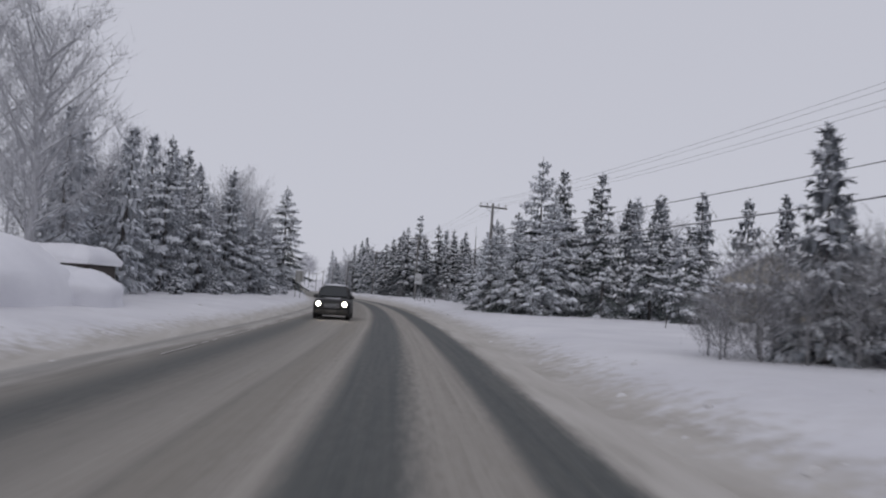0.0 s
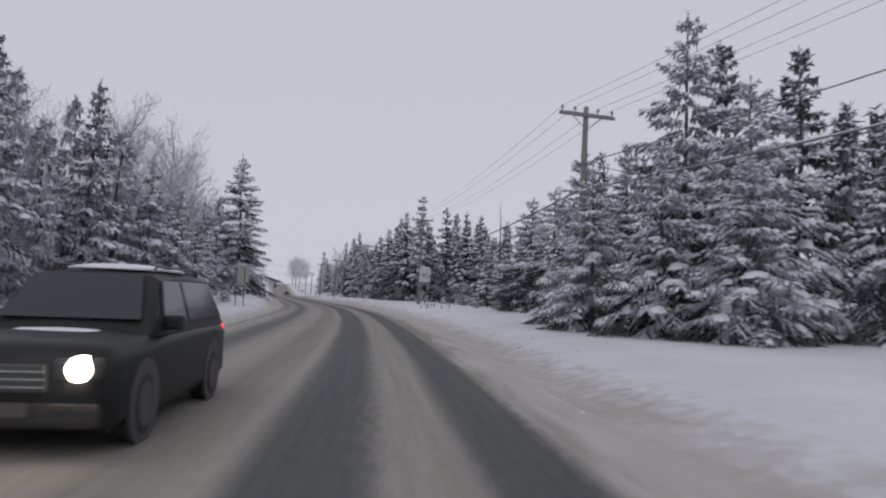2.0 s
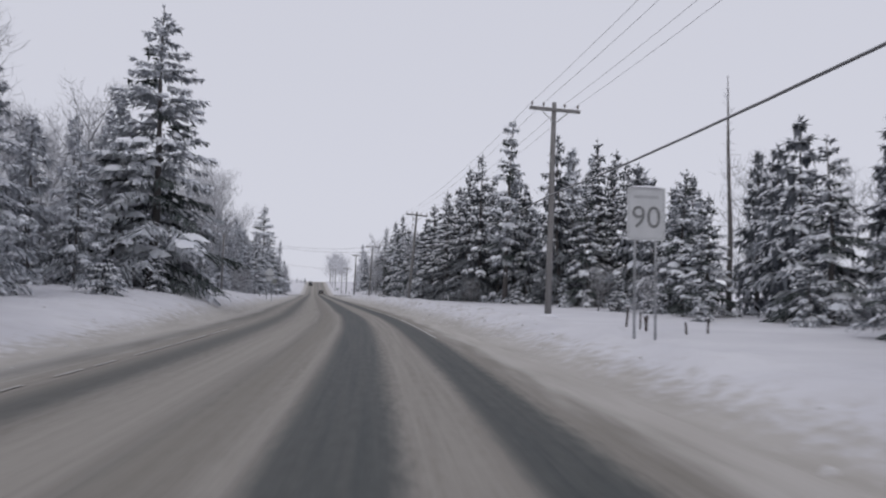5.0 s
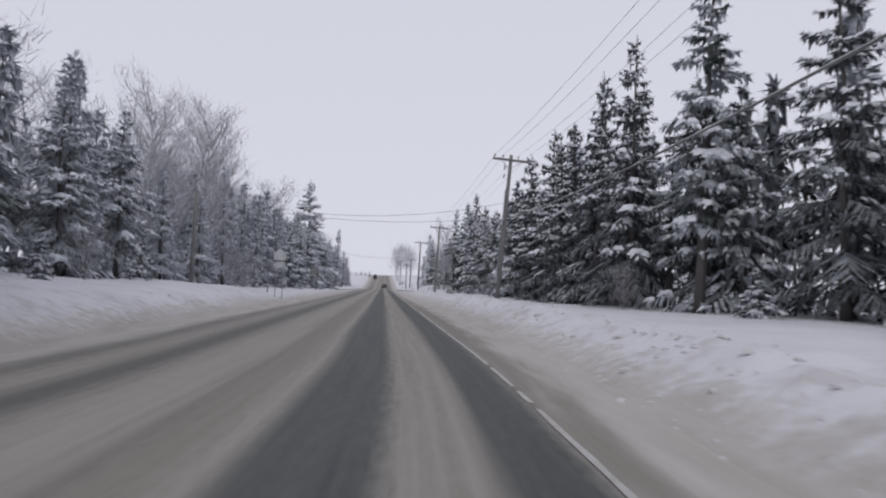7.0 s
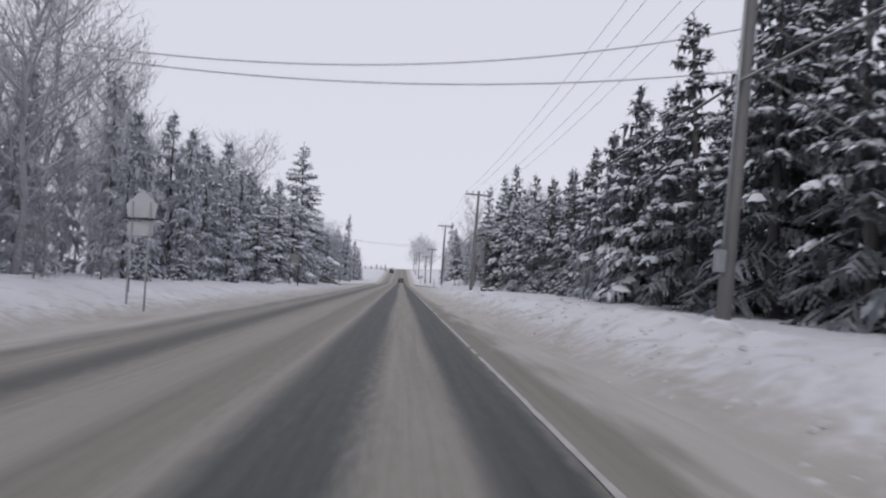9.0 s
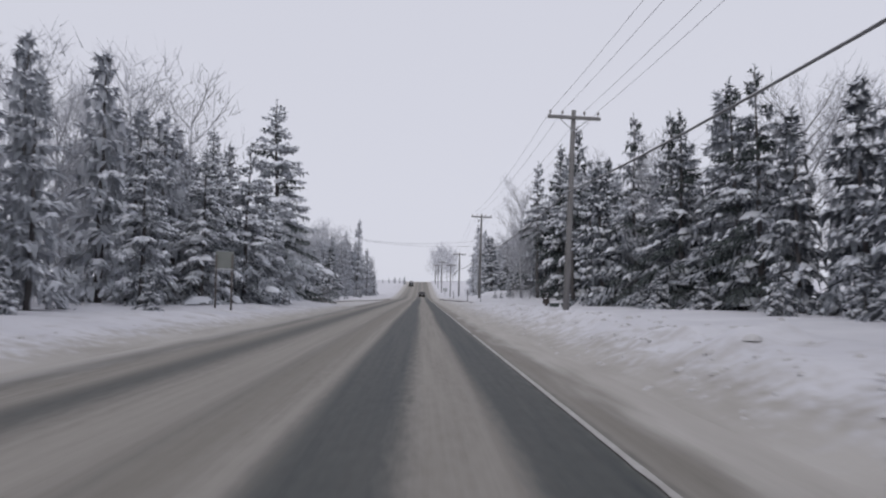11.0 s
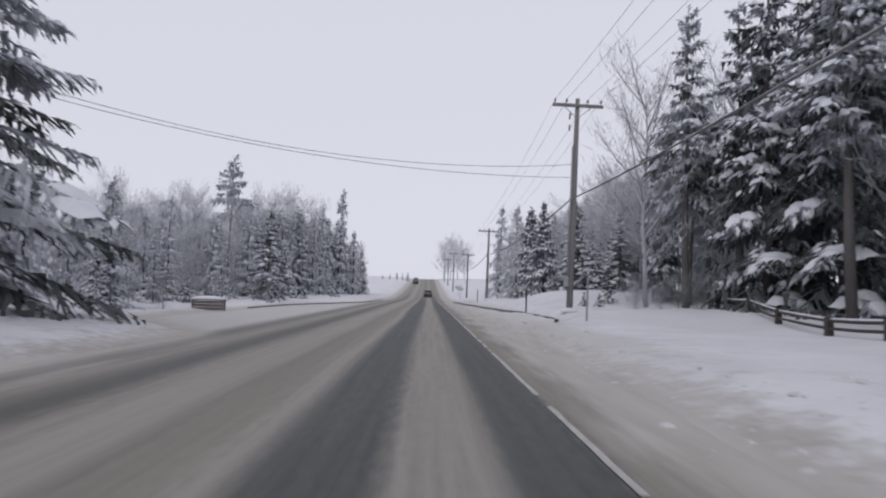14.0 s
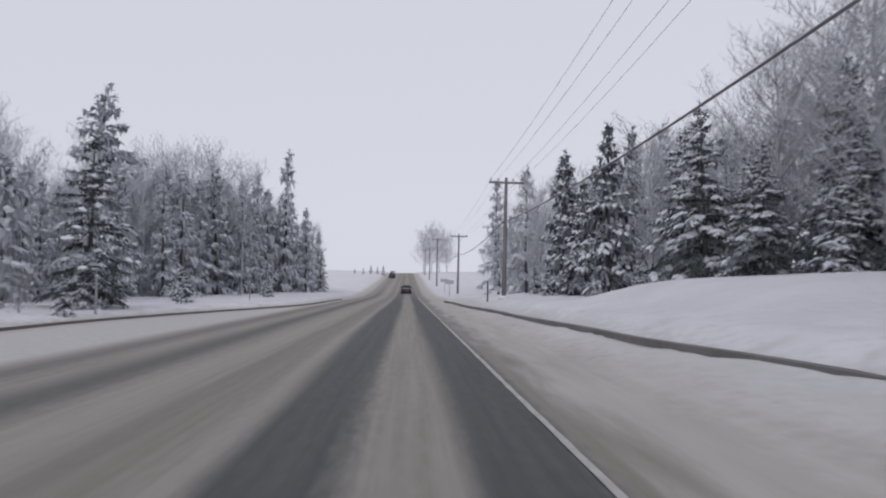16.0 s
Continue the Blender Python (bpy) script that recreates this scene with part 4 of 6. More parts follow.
def joined(name, rows, label, category):
    """Woods too deep to count, as one mesh. rows: (kind, matrix)."""
    cos, loops, starts, mats, slots, base_v, base_l = [], [], [], [], [], 0, 0
    cache = {}
    for kind, m in rows:
        for me in PROTO[kind]:
            if me.name not in cache:
                co = np.empty(len(me.vertices) * 3, np.float32)
                me.vertices.foreach_get("co", co)
                lv = np.empty(len(me.loops), np.int32)
                me.loops.foreach_get("vertex_index", lv)
                st = np.empty(len(me.polygons), np.int32)
                me.polygons.foreach_get("loop_start", st)
                mi = np.empty(len(me.polygons), np.int32)
                me.polygons.foreach_get("material_index", mi)
                cache[me.name] = (co.reshape(-1, 3), lv, st, mi, list(me.materials))
            co, lv, st, mi, ml = cache[me.name]
            for q in ml:
                if q not in mats:
                    mats.append(q)
            a = np.array(m)
            cos.append(co @ a[:3, :3].T + a[:3, 3])
            loops.append(lv + base_v)
            starts.append(st + base_l)
            slots.append(np.array([mats.index(q) for q in ml], np.int32)[mi])
            base_v += len(co)
            base_l += len(lv)
    me = bpy.data.meshes.new(name)
    me.vertices.add(base_v)
    me.vertices.foreach_set("co", np.concatenate(cos).astype(np.float32).ravel())
    me.loops.add(base_l)
    me.loops.foreach_set("vertex_index", np.concatenate(loops).astype(np.int32))
    st = np.concatenate(starts).astype(np.int32)
    me.polygons.add(len(st))
    me.polygons.foreach_set("loop_start", st)
    for q in mats:
        me.materials.append(q)
    me.polygons.foreach_set("material_index", np.concatenate(slots).astype(np.int32))
    me.update(calc_edges=True)
    return tagged(new(name, me), label, category, kind="stuff")


BACK = {"east": [], "west": []}


def right_wood(y):
    return ramp(y, (0, 30), (38, 24), (46, 15), (64, 17), (76, 19), (112, 20), (122, 14.5), (134, 11.2), (162, 11.5), (176, 15), (206, 16), (218, 17), (250, 17.5), (300, 15), (345, 16))


def left_wood(y):
    return ramp(y, (20, 17), (48, 17), (66, 15), (84, 13.5), (112, 13.5), (124, 16), (150, 16), (176, 14.5), (214, 14), (226, 18), (250, 22), (285, 22), (315, 17), (345, 15.5))


def fill(side, y0, y1, depth0, depth1, step, kinds, heights, seed, gap=1.9):
    """Rows of trees behind the edge of the wood."""
    rnd = random.Random(seed)
    y = y0
    while y < y1:
        y += step * rnd.uniform(0.6, 1.4)
        u = (right_wood(y) if side > 0 else -left_wood(y)) + side * rnd.uniform(depth0, depth1)
        x = side_x(y) + u
        if any((x - a) ** 2 + (y - b) ** 2 < gap * gap for a, b in TREES):
            continue
        if side > 0 and 30 < y < 52 and u > 20:
            continue
        kind, hh, wide = rnd.choice(kinds), ramp(y, *heights) * rnd.uniform(0.72, 1.06), rnd.uniform(0.95, 1.25)
        if kind[:4] in ("back", "wood"):
            m = Matrix.Translation(spot(u, y, -0.05)) @ pose(0, 0, 0, 0, 0, rnd.uniform(0, 360)) @ Matrix.Diagonal((hh / 10 * wide, hh / 10 * wide, hh / 10, 1))
            BACK["east" if side > 0 else "west"].append((kind, m))
            TREES.append((x, y))
        else:
            tree(kind, u, y, hh, rnd, wide)


RH = ((0, 8), (40, 10), (75, 10), (105, 10), (122, 12), (150, 12.5), (170, 10), (190, 11.5), (208, 11.5), (216, 12), (240, 13.5), (255, 10.5), (300, 11.5), (345, 13))
LH = ((20, 10), (60, 11), (78, 11), (86, 8.5), (102, 8.5), (118, 11), (150, 11), (180, 11), (205, 13.5), (222, 8.5), (245, 7.2), (268, 8.6), (285, 10.5), (320, 14), (345, 11))
# paler kinds take over further along, haze painted by their colour
fill(1, 52, 185, 0.0, 2.8, 3.3, ("mid0", "mid1", "mid2", "mid3"), RH, 1)
fill(1, 185, 235, 0.0, 2.8, 3.0, ("frost0", "frost1", "mid1", "hbare1"), RH, 72)
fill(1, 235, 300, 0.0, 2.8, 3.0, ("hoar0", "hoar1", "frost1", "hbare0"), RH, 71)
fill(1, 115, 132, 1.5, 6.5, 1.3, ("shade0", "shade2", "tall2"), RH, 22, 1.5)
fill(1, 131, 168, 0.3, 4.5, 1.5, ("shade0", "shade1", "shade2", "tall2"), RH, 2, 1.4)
fill(1, 210, 250, 0.3, 6.0, 4.2, ("tall0", "tall1", "bare0", "bare2", "frost1"), RH, 3, 1.5)
fill(-1, 36, 225, 0.0, 2.8, 3.3, ("frost0", "frost1", "frost2", "hoar1"), LH, 7)
fill(-1, 36, 225, 1.0, 5.0, 9.0, ("bare0", "bare1", "bare2"), LH, 17)
fill(1, 52, 300, 1.0, 4.0, 12.0, ("bare0", "bare1", "bare2"), RH, 18)
fill(1, 6, 300, 3.0, 8.0, 3.0, ("back0", "back1", "back4", "wood0", "wood1"), RH, 4, 1.6)
fill(1, 0, 300, 8.0, 18.0, 5.6, ("back0", "back1", "wood2", "back2", "wood1"), RH, 5)
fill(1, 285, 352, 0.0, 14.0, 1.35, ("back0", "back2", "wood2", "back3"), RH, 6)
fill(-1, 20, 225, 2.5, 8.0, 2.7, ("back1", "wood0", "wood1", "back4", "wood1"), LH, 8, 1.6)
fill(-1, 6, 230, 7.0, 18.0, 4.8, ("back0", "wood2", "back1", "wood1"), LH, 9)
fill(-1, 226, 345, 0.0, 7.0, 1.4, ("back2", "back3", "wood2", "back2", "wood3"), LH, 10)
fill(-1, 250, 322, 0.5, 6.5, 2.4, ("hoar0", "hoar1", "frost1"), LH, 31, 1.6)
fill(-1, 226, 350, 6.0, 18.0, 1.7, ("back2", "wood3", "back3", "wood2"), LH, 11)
fill(-1, 40, 240, 3.0, 9.0, 2.6, ("wood2", "wood3", "wood0"), tuple((a, b * 1.22) for a, b in LH), 61, 1.2)
fill(-1, 250, 346, 1.5, 10.0, 0.9, ("wood2", "wood3"), tuple((a, b * 1.12) for a, b in LH), 62, 1.0)
fill(1, 252, 346, 1.5, 9.0, 1.55, ("wood2", "wood3"), ((252, 7.6), (262, 8.6), (275, 10.2), (300, 12.6), (345, 14.4)), 63, 1.0)
fill(1, 352, 480, 8.0, 40.0, 4.0, ("back2", "wood2", "wood3"), ((352, 12), (480, 12)), 12, 3)
fill(-1, 345, 362, 2.0, 20.0, 1.6, ("back2", "back3", "wood3"), ((345, 11), (362, 9)), 13)
for _u, _y, _h in ((10.2, 60.5, 1.8), (11.0, 239.0, 1.6), (11.9, 237.6, 1.3), (12.9, 237.9, 1.5), (14.0, 238.2, 1.6), (15.2, 238.6, 1.7), (10.2, 236.0, 1.1), (-14.6, 241.0, 2.0), (-17.0, 252.0, 2.2),
                   (-19.0, 256.0, 2.6), (-16.2, 257.0, 1.8), (-15.0, 262.0, 1.6), (-12.0, 150.5, 2.6), (-11.6, 154.0, 2.4), (-12.5, 127.0, 2.0), (-11.0, 148.0, 1.7), (-12.4, 168.0, 2.4),
                   (-20.0, 245.0, 3.0), (-21.5, 250.0, 3.2), (13.0, 99.5, 1.6), (14.0, 108.0, 2.2), (-14.2, 60.0, 2.4), (-13.8, 71.0, 2.2), (10.6, 129.0, 1.8), (10.0, 163.5, 1.8)):
    tree(RT.choice(("bush0", "bush1")), _u, _y, _h, RT, 1.1)
tree("mid1", 8.8, 11.7, 4.9, RT, 1.1)
for _k, _u, _y, _h in (("mid0", 10.4, 13.0, 3.4), ("mid2", 9.9, 10.4, 2.4), ("mid1", 11.2, 11.6, 4.2), ("mid1", 9.0, 12.2, 2.6), ("mid2", 9.6, 14.4, 1.8), ("mid3", 12.4, 12.6, 4.6)):
    tree(_k, _u, _y, _h, RT, 1.3)
for _u, _y, _h in ((6.7, 12.3, 1.1), (7.1, 12.8, 1.5), (7.4, 11.9, 1.9), (7.8, 12.6, 2.1), (8.0, 11.2, 1.7), (8.4, 12.9, 2.2), (8.9, 10.8, 1.8), (9.3, 12.2, 2.3), (9.8, 11.4, 2.0), (10.4, 11.0, 2.2), (7.0, 13.4, 1.3), (10.9, 12.4, 2.5)):
    tree(RT.choice(("bush0", "bush1")), _u, _y, _h, RT, 1.25)
for _u, _y, _h in ((10.6, 43.6, 1.5), (9.6, 52.8, 1.6), (10.2, 57.0, 2.0), (11.2, 61.5, 1.9), (11.8, 66.5, 2.1),
                   (14.6, 90.0, 2.2), (13.4, 95.0, 1.8), (14.8, 102.5, 2.0), (15.2, 108.0, 2.2), (14.0, 114.5, 2.0), (12.6, 121.0, 1.8), (13.0, 181.0, 2.2), (13.4, 189.0, 1.8), (13.0, 194.0, 2.0), (13.6, 199.0, 1.7),
                   (12.8, 176.0, 1.9), (11.4, 246.0, 1.8), (12.6, 253.5, 2.4), (13.4, 261.5, 2.2), (11.8, 268.0, 2.0), (9.2, 243.0, 0.9), (9.9, 242.2, 0.8), (10.8, 286.0, 2.0), (11.4, 294.0, 2.4),
                   (-13.2, 45.0, 2.0), (-12.6, 53.0, 1.8), (-12.4, 62.0, 2.2), (-10.8, 70.0, 1.8), (-10.4, 76.5, 1.6), (-10.2, 87.5, 1.7), (-10.6, 100.0, 2.2), (-10.2, 106.5, 1.8), (-11.8, 122.0, 1.6), (-12.6, 133.5, 2.0),
                   (-11.6, 158.0, 1.8), (-12.0, 164.5, 2.0), (-11.8, 175.5, 1.8), (-10.8, 183.5, 1.7), (-10.0, 206.5, 1.5), (-12.8, 230.5, 2.0), (-15.2, 234.5, 2.4), (-17.8, 242.0, 2.6), (-16.0, 248.5, 1.8), (-18.4, 251.5, 2.4),
                   (-20.5, 256.0, 2.8), (-17.2, 260.5, 2.2), (-13.8, 263.0, 1.6), (-14.9, 266.9, 2.0), (-16.6, 272.0, 2.2), (-13.4, 277.0, 1.8), (-15.8, 283.5, 2.4), (-17.6, 289.5, 2.6), (-12.8, 299.0, 2.0), (-14.4, 306.0, 2.6)):
    tree(RT.choice(("low0", "low1")), _u, _y, _h, RT, RT.uniform(0.85, 1.2))

joined("woodland_east", BACK["east"], "deep woods of spruce and bare trees behind the roadside, frosted and paled for haze", "woodland")
joined("woodland_west", BACK["west"], "deep woods of spruce and bare trees behind the roadside, frosted and paled for haze", "woodland")

# ---- power line ----
ARM = 1.08
PINS = (-1.05, -0.52, 0.45, 1.05)
POLES = [(5.0, 18.6), (52.0, 8.27), (98.2, 7.9), (140.2, 6.5), (185.7, 6.05), (233.5, 6.35), (279.5, 6.55), (327.0, 7.0), (374.0, 6.2), (420.0, 6.2), (466.0, 6.2)]


def utility_pole(u, y, top, extra=False, lean=1.2):
    p = spot(u, y, -0.1)
    ob = thing("utility_pole", "weathered wooden utility pole with a crossarm, standing in the snow" if not extra else "weathered utility pole with crossarm, fuse cutouts and a riser pipe", "utility pole", "roadside utility poles", at=Matrix.Translation(p) @ pose(0, 0, 0, 0, lean, 0))
    h = top - p.z
    part("post", Build().tube([(0, 0, 0), (0.01, 0, h * 0.4), (0, 0.01, h * 0.75), (0, 0, h)], [0.15, 0.137, 0.117, 0.10], 12).mesh("post", POLE_WOOD, True), ob)
    part("crossarm", Build().box((-ARM - 0.08, -0.17, h - 0.42), (ARM + 0.08, -0.06, h - 0.28), bevel=0.012).mesh("crossarm", POLE_WOOD), ob)
    for s in (-1, 1):
        part("brace", Build().tube([(s * 0.62, -0.12, h - 0.42), (0.0, -0.13, h - 0.95)], [0.018, 0.018], 5).mesh("brace", STEEL), ob)
    pin = Build().lathe([(0.018, 0), (0.018, 0.09), (0.05, 0.10), (0.055, 0.14), (0.035, 0.16), (0.05, 0.19), (0.03, 0.23)], 10).mesh("insulator", CERAMIC, True)
    for x in PINS:
        part("insulator", pin, ob, at=Matrix.Translation((x, -0.115, h - 0.285)))
    for x, w in ((-0.55, 0.42), (0.75, 0.28)):
        part("arm_snow", Build().lump((x, -0.115, h - 0.282), (w, 0.06, 0.033)).mesh("arm_snow", SNOW, True), ob)
    part("cable_clamp", Build().box((-0.20, -0.05, 5.75 - p.z), (-0.09, 0.05, 5.95 - p.z), bevel=0.01).mesh("cable_clamp", STEEL), ob)
    part("base_snow", Build().lump((0, 0, 0.06), (0.42, 0.42, 0.22), 0.3, random.Random(int(y)), 4, 12).mesh("base_snow", SNOW, True), ob)
    if extra:
        for dz in (0.8, 1.35):
            cut = Build().tube([(-0.2, -0.12, h - dz), (-0.34, -0.16, h - dz + 0.05)], [0.012, 0.012], 5).lathe([(0.03, -0.2), (0.05, -0.16), (0.03, -0.1), (0.05, -0.05), (0.03, 0.0), (0.045, 0.08)], 8, Matrix.Translation((-0.36, -0.16, h - dz)))
            part("fuse_cutout", cut.mesh("fuse_cutout", CERAMIC, True), ob)
        part("riser_pipe", Build().tube([(-0.17, -0.08, 1.6), (-0.16, -0.08, h - 2.2)], [0.035, 0.035], 8).mesh("riser_pipe", STEEL, True), ob)
        part("meter_box", Build().box((-0.32, -0.18, 1.2), (-0.12, 0.0, 1.65), bevel=0.02).mesh("meter_box", STEEL), ob)
    return ob, p


HEADS = []
LEAN = (1.0, 1.2, 0.8, 3.8, 2.4, 1.4, 1.0, 1.0, 0.5, 0.5, 0.5)
for _i, (_y, _u) in enumerate(POLES):
    _top = (9.4, 9.15, 10.0, 10.0, 9.5, 10.5, 8.85, 8.8, 10.6, 9.4, 9.4)[_i] + hill_z(_y)
    _ob, _p = utility_pole(_u, _y, _top, _i in (3, 5), LEAN[_i])
    HEADS.append((_p.x + math.sin(radians(LEAN[_i])) * (_top - _p.z), _y, _top))


def span(pts, sag, radius, steps=14, name="power_wire", mat=None, sides=5, label="", cat="wire", group="overhead wires"):
    """A wire slung through the given points."""
    path = []
    for a, b in zip(pts, pts[1:]):
        a, b = Vector(a), Vector(b)
        for i in range(steps):
            s = i / steps
            path.append(a.lerp(b, s) - Vector((0, 0, sag * 4 * s * (1 - s))))
    path.append(Vector(pts[-1]))
    return tagged(new(name, Build().tube(path, [radius] * len(path), sides).mesh(name, mat or WIRE, True)), label, cat, group)


for _x in PINS:
    span([(hx + _x, hy - 0.115, hz - 0.06) for hx, hy, hz in HEADS], 0.55, 0.008, label="thin frosted power wire along the crossarms")
span([(hx - 0.16 - 0.4 * math.sin(radians(a)) * 9, hy, 5.85 + hill_z(hy)) for (hx, hy, hz), a in zip(HEADS, LEAN)], 0.50, 0.034, name="telephone_cable", mat=CABLE, sides=7, label="thick black telephone cable crusted with snow")
span([(HEADS[0][0] - 0.13, HEADS[0][1], 6.9), (HEADS[1][0] - 0.12, HEADS[1][1], 6.9)], 0.35, 0.022, name="service_cable", mat=CABLE, label="black service cable with snow on it")
_hx, _hy, _hz = HEADS[1]
span([(_hx + 0.12, _hy, 6.9), (25.5, 43.5, 4.4)], 0.5, 0.016, name="house_drop", mat=CABLE, label="service drop running to the house")


def side_pole(u, y, top):
    p = spot(u, y, -0.1)
    ob = thing("service_pole", "slim wooden service pole among the trees", "utility pole", "roadside utility poles", at=Matrix.Translation(p))
    part("post", Build().tube([(0, 0, 0), (0, 0, top - p.z)], [0.12, 0.085], 10).mesh("post", POLE_WOOD, True), ob)
    part("bracket", Build().box((0.05, -0.05, top - p.z - 0.5), (0.16, 0.05, top - p.z - 0.2), bevel=0.01).mesh("bracket", STEEL), ob)
    return p


for (_iu, _iy, _it), _k, _za, _zb in (((-12.2, 141.0, 7.0), 3, 7.0, 6.1), ((-15.8, 226.0, 8.9), 5, 7.45, 6.85)):
    _p = side_pole(_iu, _iy, _it)
    _hx, _hy, _hz = HEADS[_k]
    span([(_hx - 0.12, _hy - 0.05, _za), (_p.x + 0.12, _p.y, _it - 0.2)], 1.15, 0.014, 28, name="crossing_wire", label="wire slung across the road")
    span([(_hx - 0.12, _hy - 0.05, _zb), (_p.x + 0.12, _p.y, _it - 0.5)], 0.85, 0.014, 28, name="crossing_wire", label="wire slung across the road")
_hx, _hy, _hz = HEADS[3]
span([(_hx + 0.1, _hy, 6.0), (_hx + 7.6, _hy - 2.2, land_z(14.5, _hy))], 0.02, 0.012, 4, name="guy_wire", mat=CABLE, label="snow-dusted guy wire staying the pole")
span([(_hx + 0.1, _hy, 7.2), (_hx + 9.0, _hy + 2.5, 4.5)], 0.25, 0.014, 10, name="service_cable", mat=CABLE, label="black service cable with snow on it")

# ---- signs and posts ----


def text_mesh(text, size, mat):
    cu = bpy.data.curves.new("digits", "FONT")
    cu.body, cu.size, cu.align_x, cu.align_y, cu.extrude = text, size, "CENTER", "CENTER", 0.003
    tmp = new("digits", cu)
    me = bpy.data.meshes.new_from_object(tmp.evaluated_get(bpy.context.evaluated_depsgraph_get()))
    bpy.data.objects.remove(tmp)
    me.materials.clear()
    me.materials.append(mat)
    return me


def plate(w, h, t=0.012, r=0.04, mat=None, points=None):
    b = Build()
    pts = points or [(sx * (w / 2 - r) + r * math.cos(a), sz * (h / 2 - r) + r * math.sin(a))
                     for sx, sz, a0 in ((1, 1, 0), (-1, 1, 90), (-1, -1, 180), (1, -1, 270)) for a in (radians(a0), radians(a0 + 45), radians(a0 + 90))]
    n = len(pts)
    b.add([(x, -t / 2, z) for x, z in pts] + [(x, t / 2, z) for x, z in pts],
          [tuple(range(n))[::-1] if points is None else tuple(range(n)), tuple(range(n, 2 * n))] + [(i, (i + 1) % n, n + (i + 1) % n, n + i) for i in range(n)])
    return b.mesh("plate", mat or SIGN_WHITE)


def posts(ob, xs, h, r=0.032, mat=None):
    for x in xs:
        part("post", Build().tube([(x, 0.03, -0.1), (x, 0.03, h)], [r, r], 8).mesh("post", mat or STEEL, True), ob)


# speed limit sign
_p = spot(6.35, 84.6)
sign = thing("speed_sign", "white speed limit sign reading 90 on two steel posts", "road sign", at=Matrix.Translation(_p) @ pose(0, 0, 0, 0, 0, -5))
posts(sign, (-0.25, 0.25), 3.45 - _p.z + 0.55)
part("plate", plate(0.92, 1.22), sign, "white sign plate", Matrix.Translation((0, 0, 3.42 - _p.z)))
for _a, _b in (((-0.42, -0.575), (0.42, -0.56)), ((-0.42, 0.56), (0.42, 0.575)), ((-0.42, -0.56), (-0.405, 0.56)), ((0.405, -0.56), (0.42, 0.56))):
    part("border", Build().box((_a[0], -0.012, _a[1]), (_b[0], -0.009, _b[1])).mesh("border", SIGN_FROST), sign, "", Matrix.Translation((0, 0, 3.42 - _p.z)))
part("digits", text_mesh("90", 0.72, SIGN_GREY), sign, "faded black figures 90", Matrix.Translation((0, -0.012, 3.32 - _p.z)) @ pose(0, 0, 0, 90))
part("heading_bar", Build().box((-0.3, -0.013, 0.36), (0.3, -0.009, 0.43)).mesh("heading_bar", SIGN_FROST), sign, "", Matrix.Translation((0, 0, 3.42 - _p.z)))
part("snow_cap", Build().lump((0, 0, 0), (0.42, 0.04, 0.05)).mesh("snow_cap", SNOW, True), sign, "", Matrix.Translation((0, 0, 4.03 - _p.z)))

# backs of signs on the far verge
_p = spot(-8.25, 82.0, -0.1)
back = thing("road_sign", "dull grey back of a tall road sign on two thin legs", "road sign", at=Matrix.Translation(_p) @ pose(0, 0, 0, 0, 0, 6))
posts(back, (-0.42, 0.16), 3.3 - _p.z, 0.035, GREYWOOD)
part("plate", plate(0.94, 1.32, 0.02, 0.05, SIGN_DULL), back, "weathered grey back of the plate", Matrix.Translation((0, 0.08, 2.84 - _p.z)))
part("stiffener", Build().box((0.30, -0.02, -0.62), (0.36, 0.03, 0.62), bevel=0.01).mesh("stiffener", SIGN_BACK), back, "", Matrix.Translation((0, 0.03, 2.84 - _p.z)))
part("snow_cap", Build().lump((0, 0, 0), (0.42, 0.05, 0.05)).mesh("snow_cap", SNOW, True), back, "", Matrix.Translation((0, 0.08, 3.495 - _p.z)))
_p = spot(-8.0, 148.0)
twin = thing("road_sign", "frosted house-shaped road sign above a small square plate", "road sign", at=Matrix.Translation(_p) @ pose(0, 0, 0, 0, 0, 4))
posts(twin, (-0.26, 0.26), 3.5 - _p.z, 0.03, SIGN_FROST)
part("upper_plate", plate(1, 1, 0.015, 0, SIGN_WHITE, [(-0.40, -0.36), (0.40, -0.36), (0.46, 0.04), (0.0, 0.50), (-0.46, 0.04)]), twin, "frosted gabled plate", Matrix.Translation((0, 0.075, 3.38 - _p.z)))
part("lower_plate", plate(0.74, 0.44, 0.015, 0.02, SIGN_WHITE), twin, "frosted square plate", Matrix.Translation((0, 0.075, 2.68 - _p.z)))
part("crossbar", Build().box((-0.5, -0.02, 0), (0.5, 0.02, 0.05)).mesh("crossbar", DARKWOOD), twin, "", Matrix.Translation((0, -0.03, 2.94 - _p.z)))


_p = spot(-9.8, 190.0, -0.1)
legged = thing("road_sign", "grey-green back of a square road sign on two slim wooden legs", "road sign", at=Matrix.Translation(_p) @ pose(0, 0, 0, 0, 0, 3))
posts(legged, (-0.38, 0.38), 3.2 - _p.z, 0.045, GREYWOOD)
part("plate", plate(0.90, 0.88, 0.015, 0.03, SIGN_GREEN), legged, "dull grey-green back of the plate", Matrix.Translation((0, 0.085, 2.92 - _p.z)))
part("crossbar", Build().box((-0.46, -0.03, 0), (0.46, 0.0, 0.06), bevel=0.008).mesh("crossbar", STEEL), legged, "", Matrix.Translation((0, 0.0, 2.42 - _p.z)))
part("snow_strip", Build().lump((0, 0, 0), (0.44, 0.03, 0.035)).mesh("snow_strip", SNOW, True), legged, "", Matrix.Translation((0, -0.015, 2.478 - _p.z)))


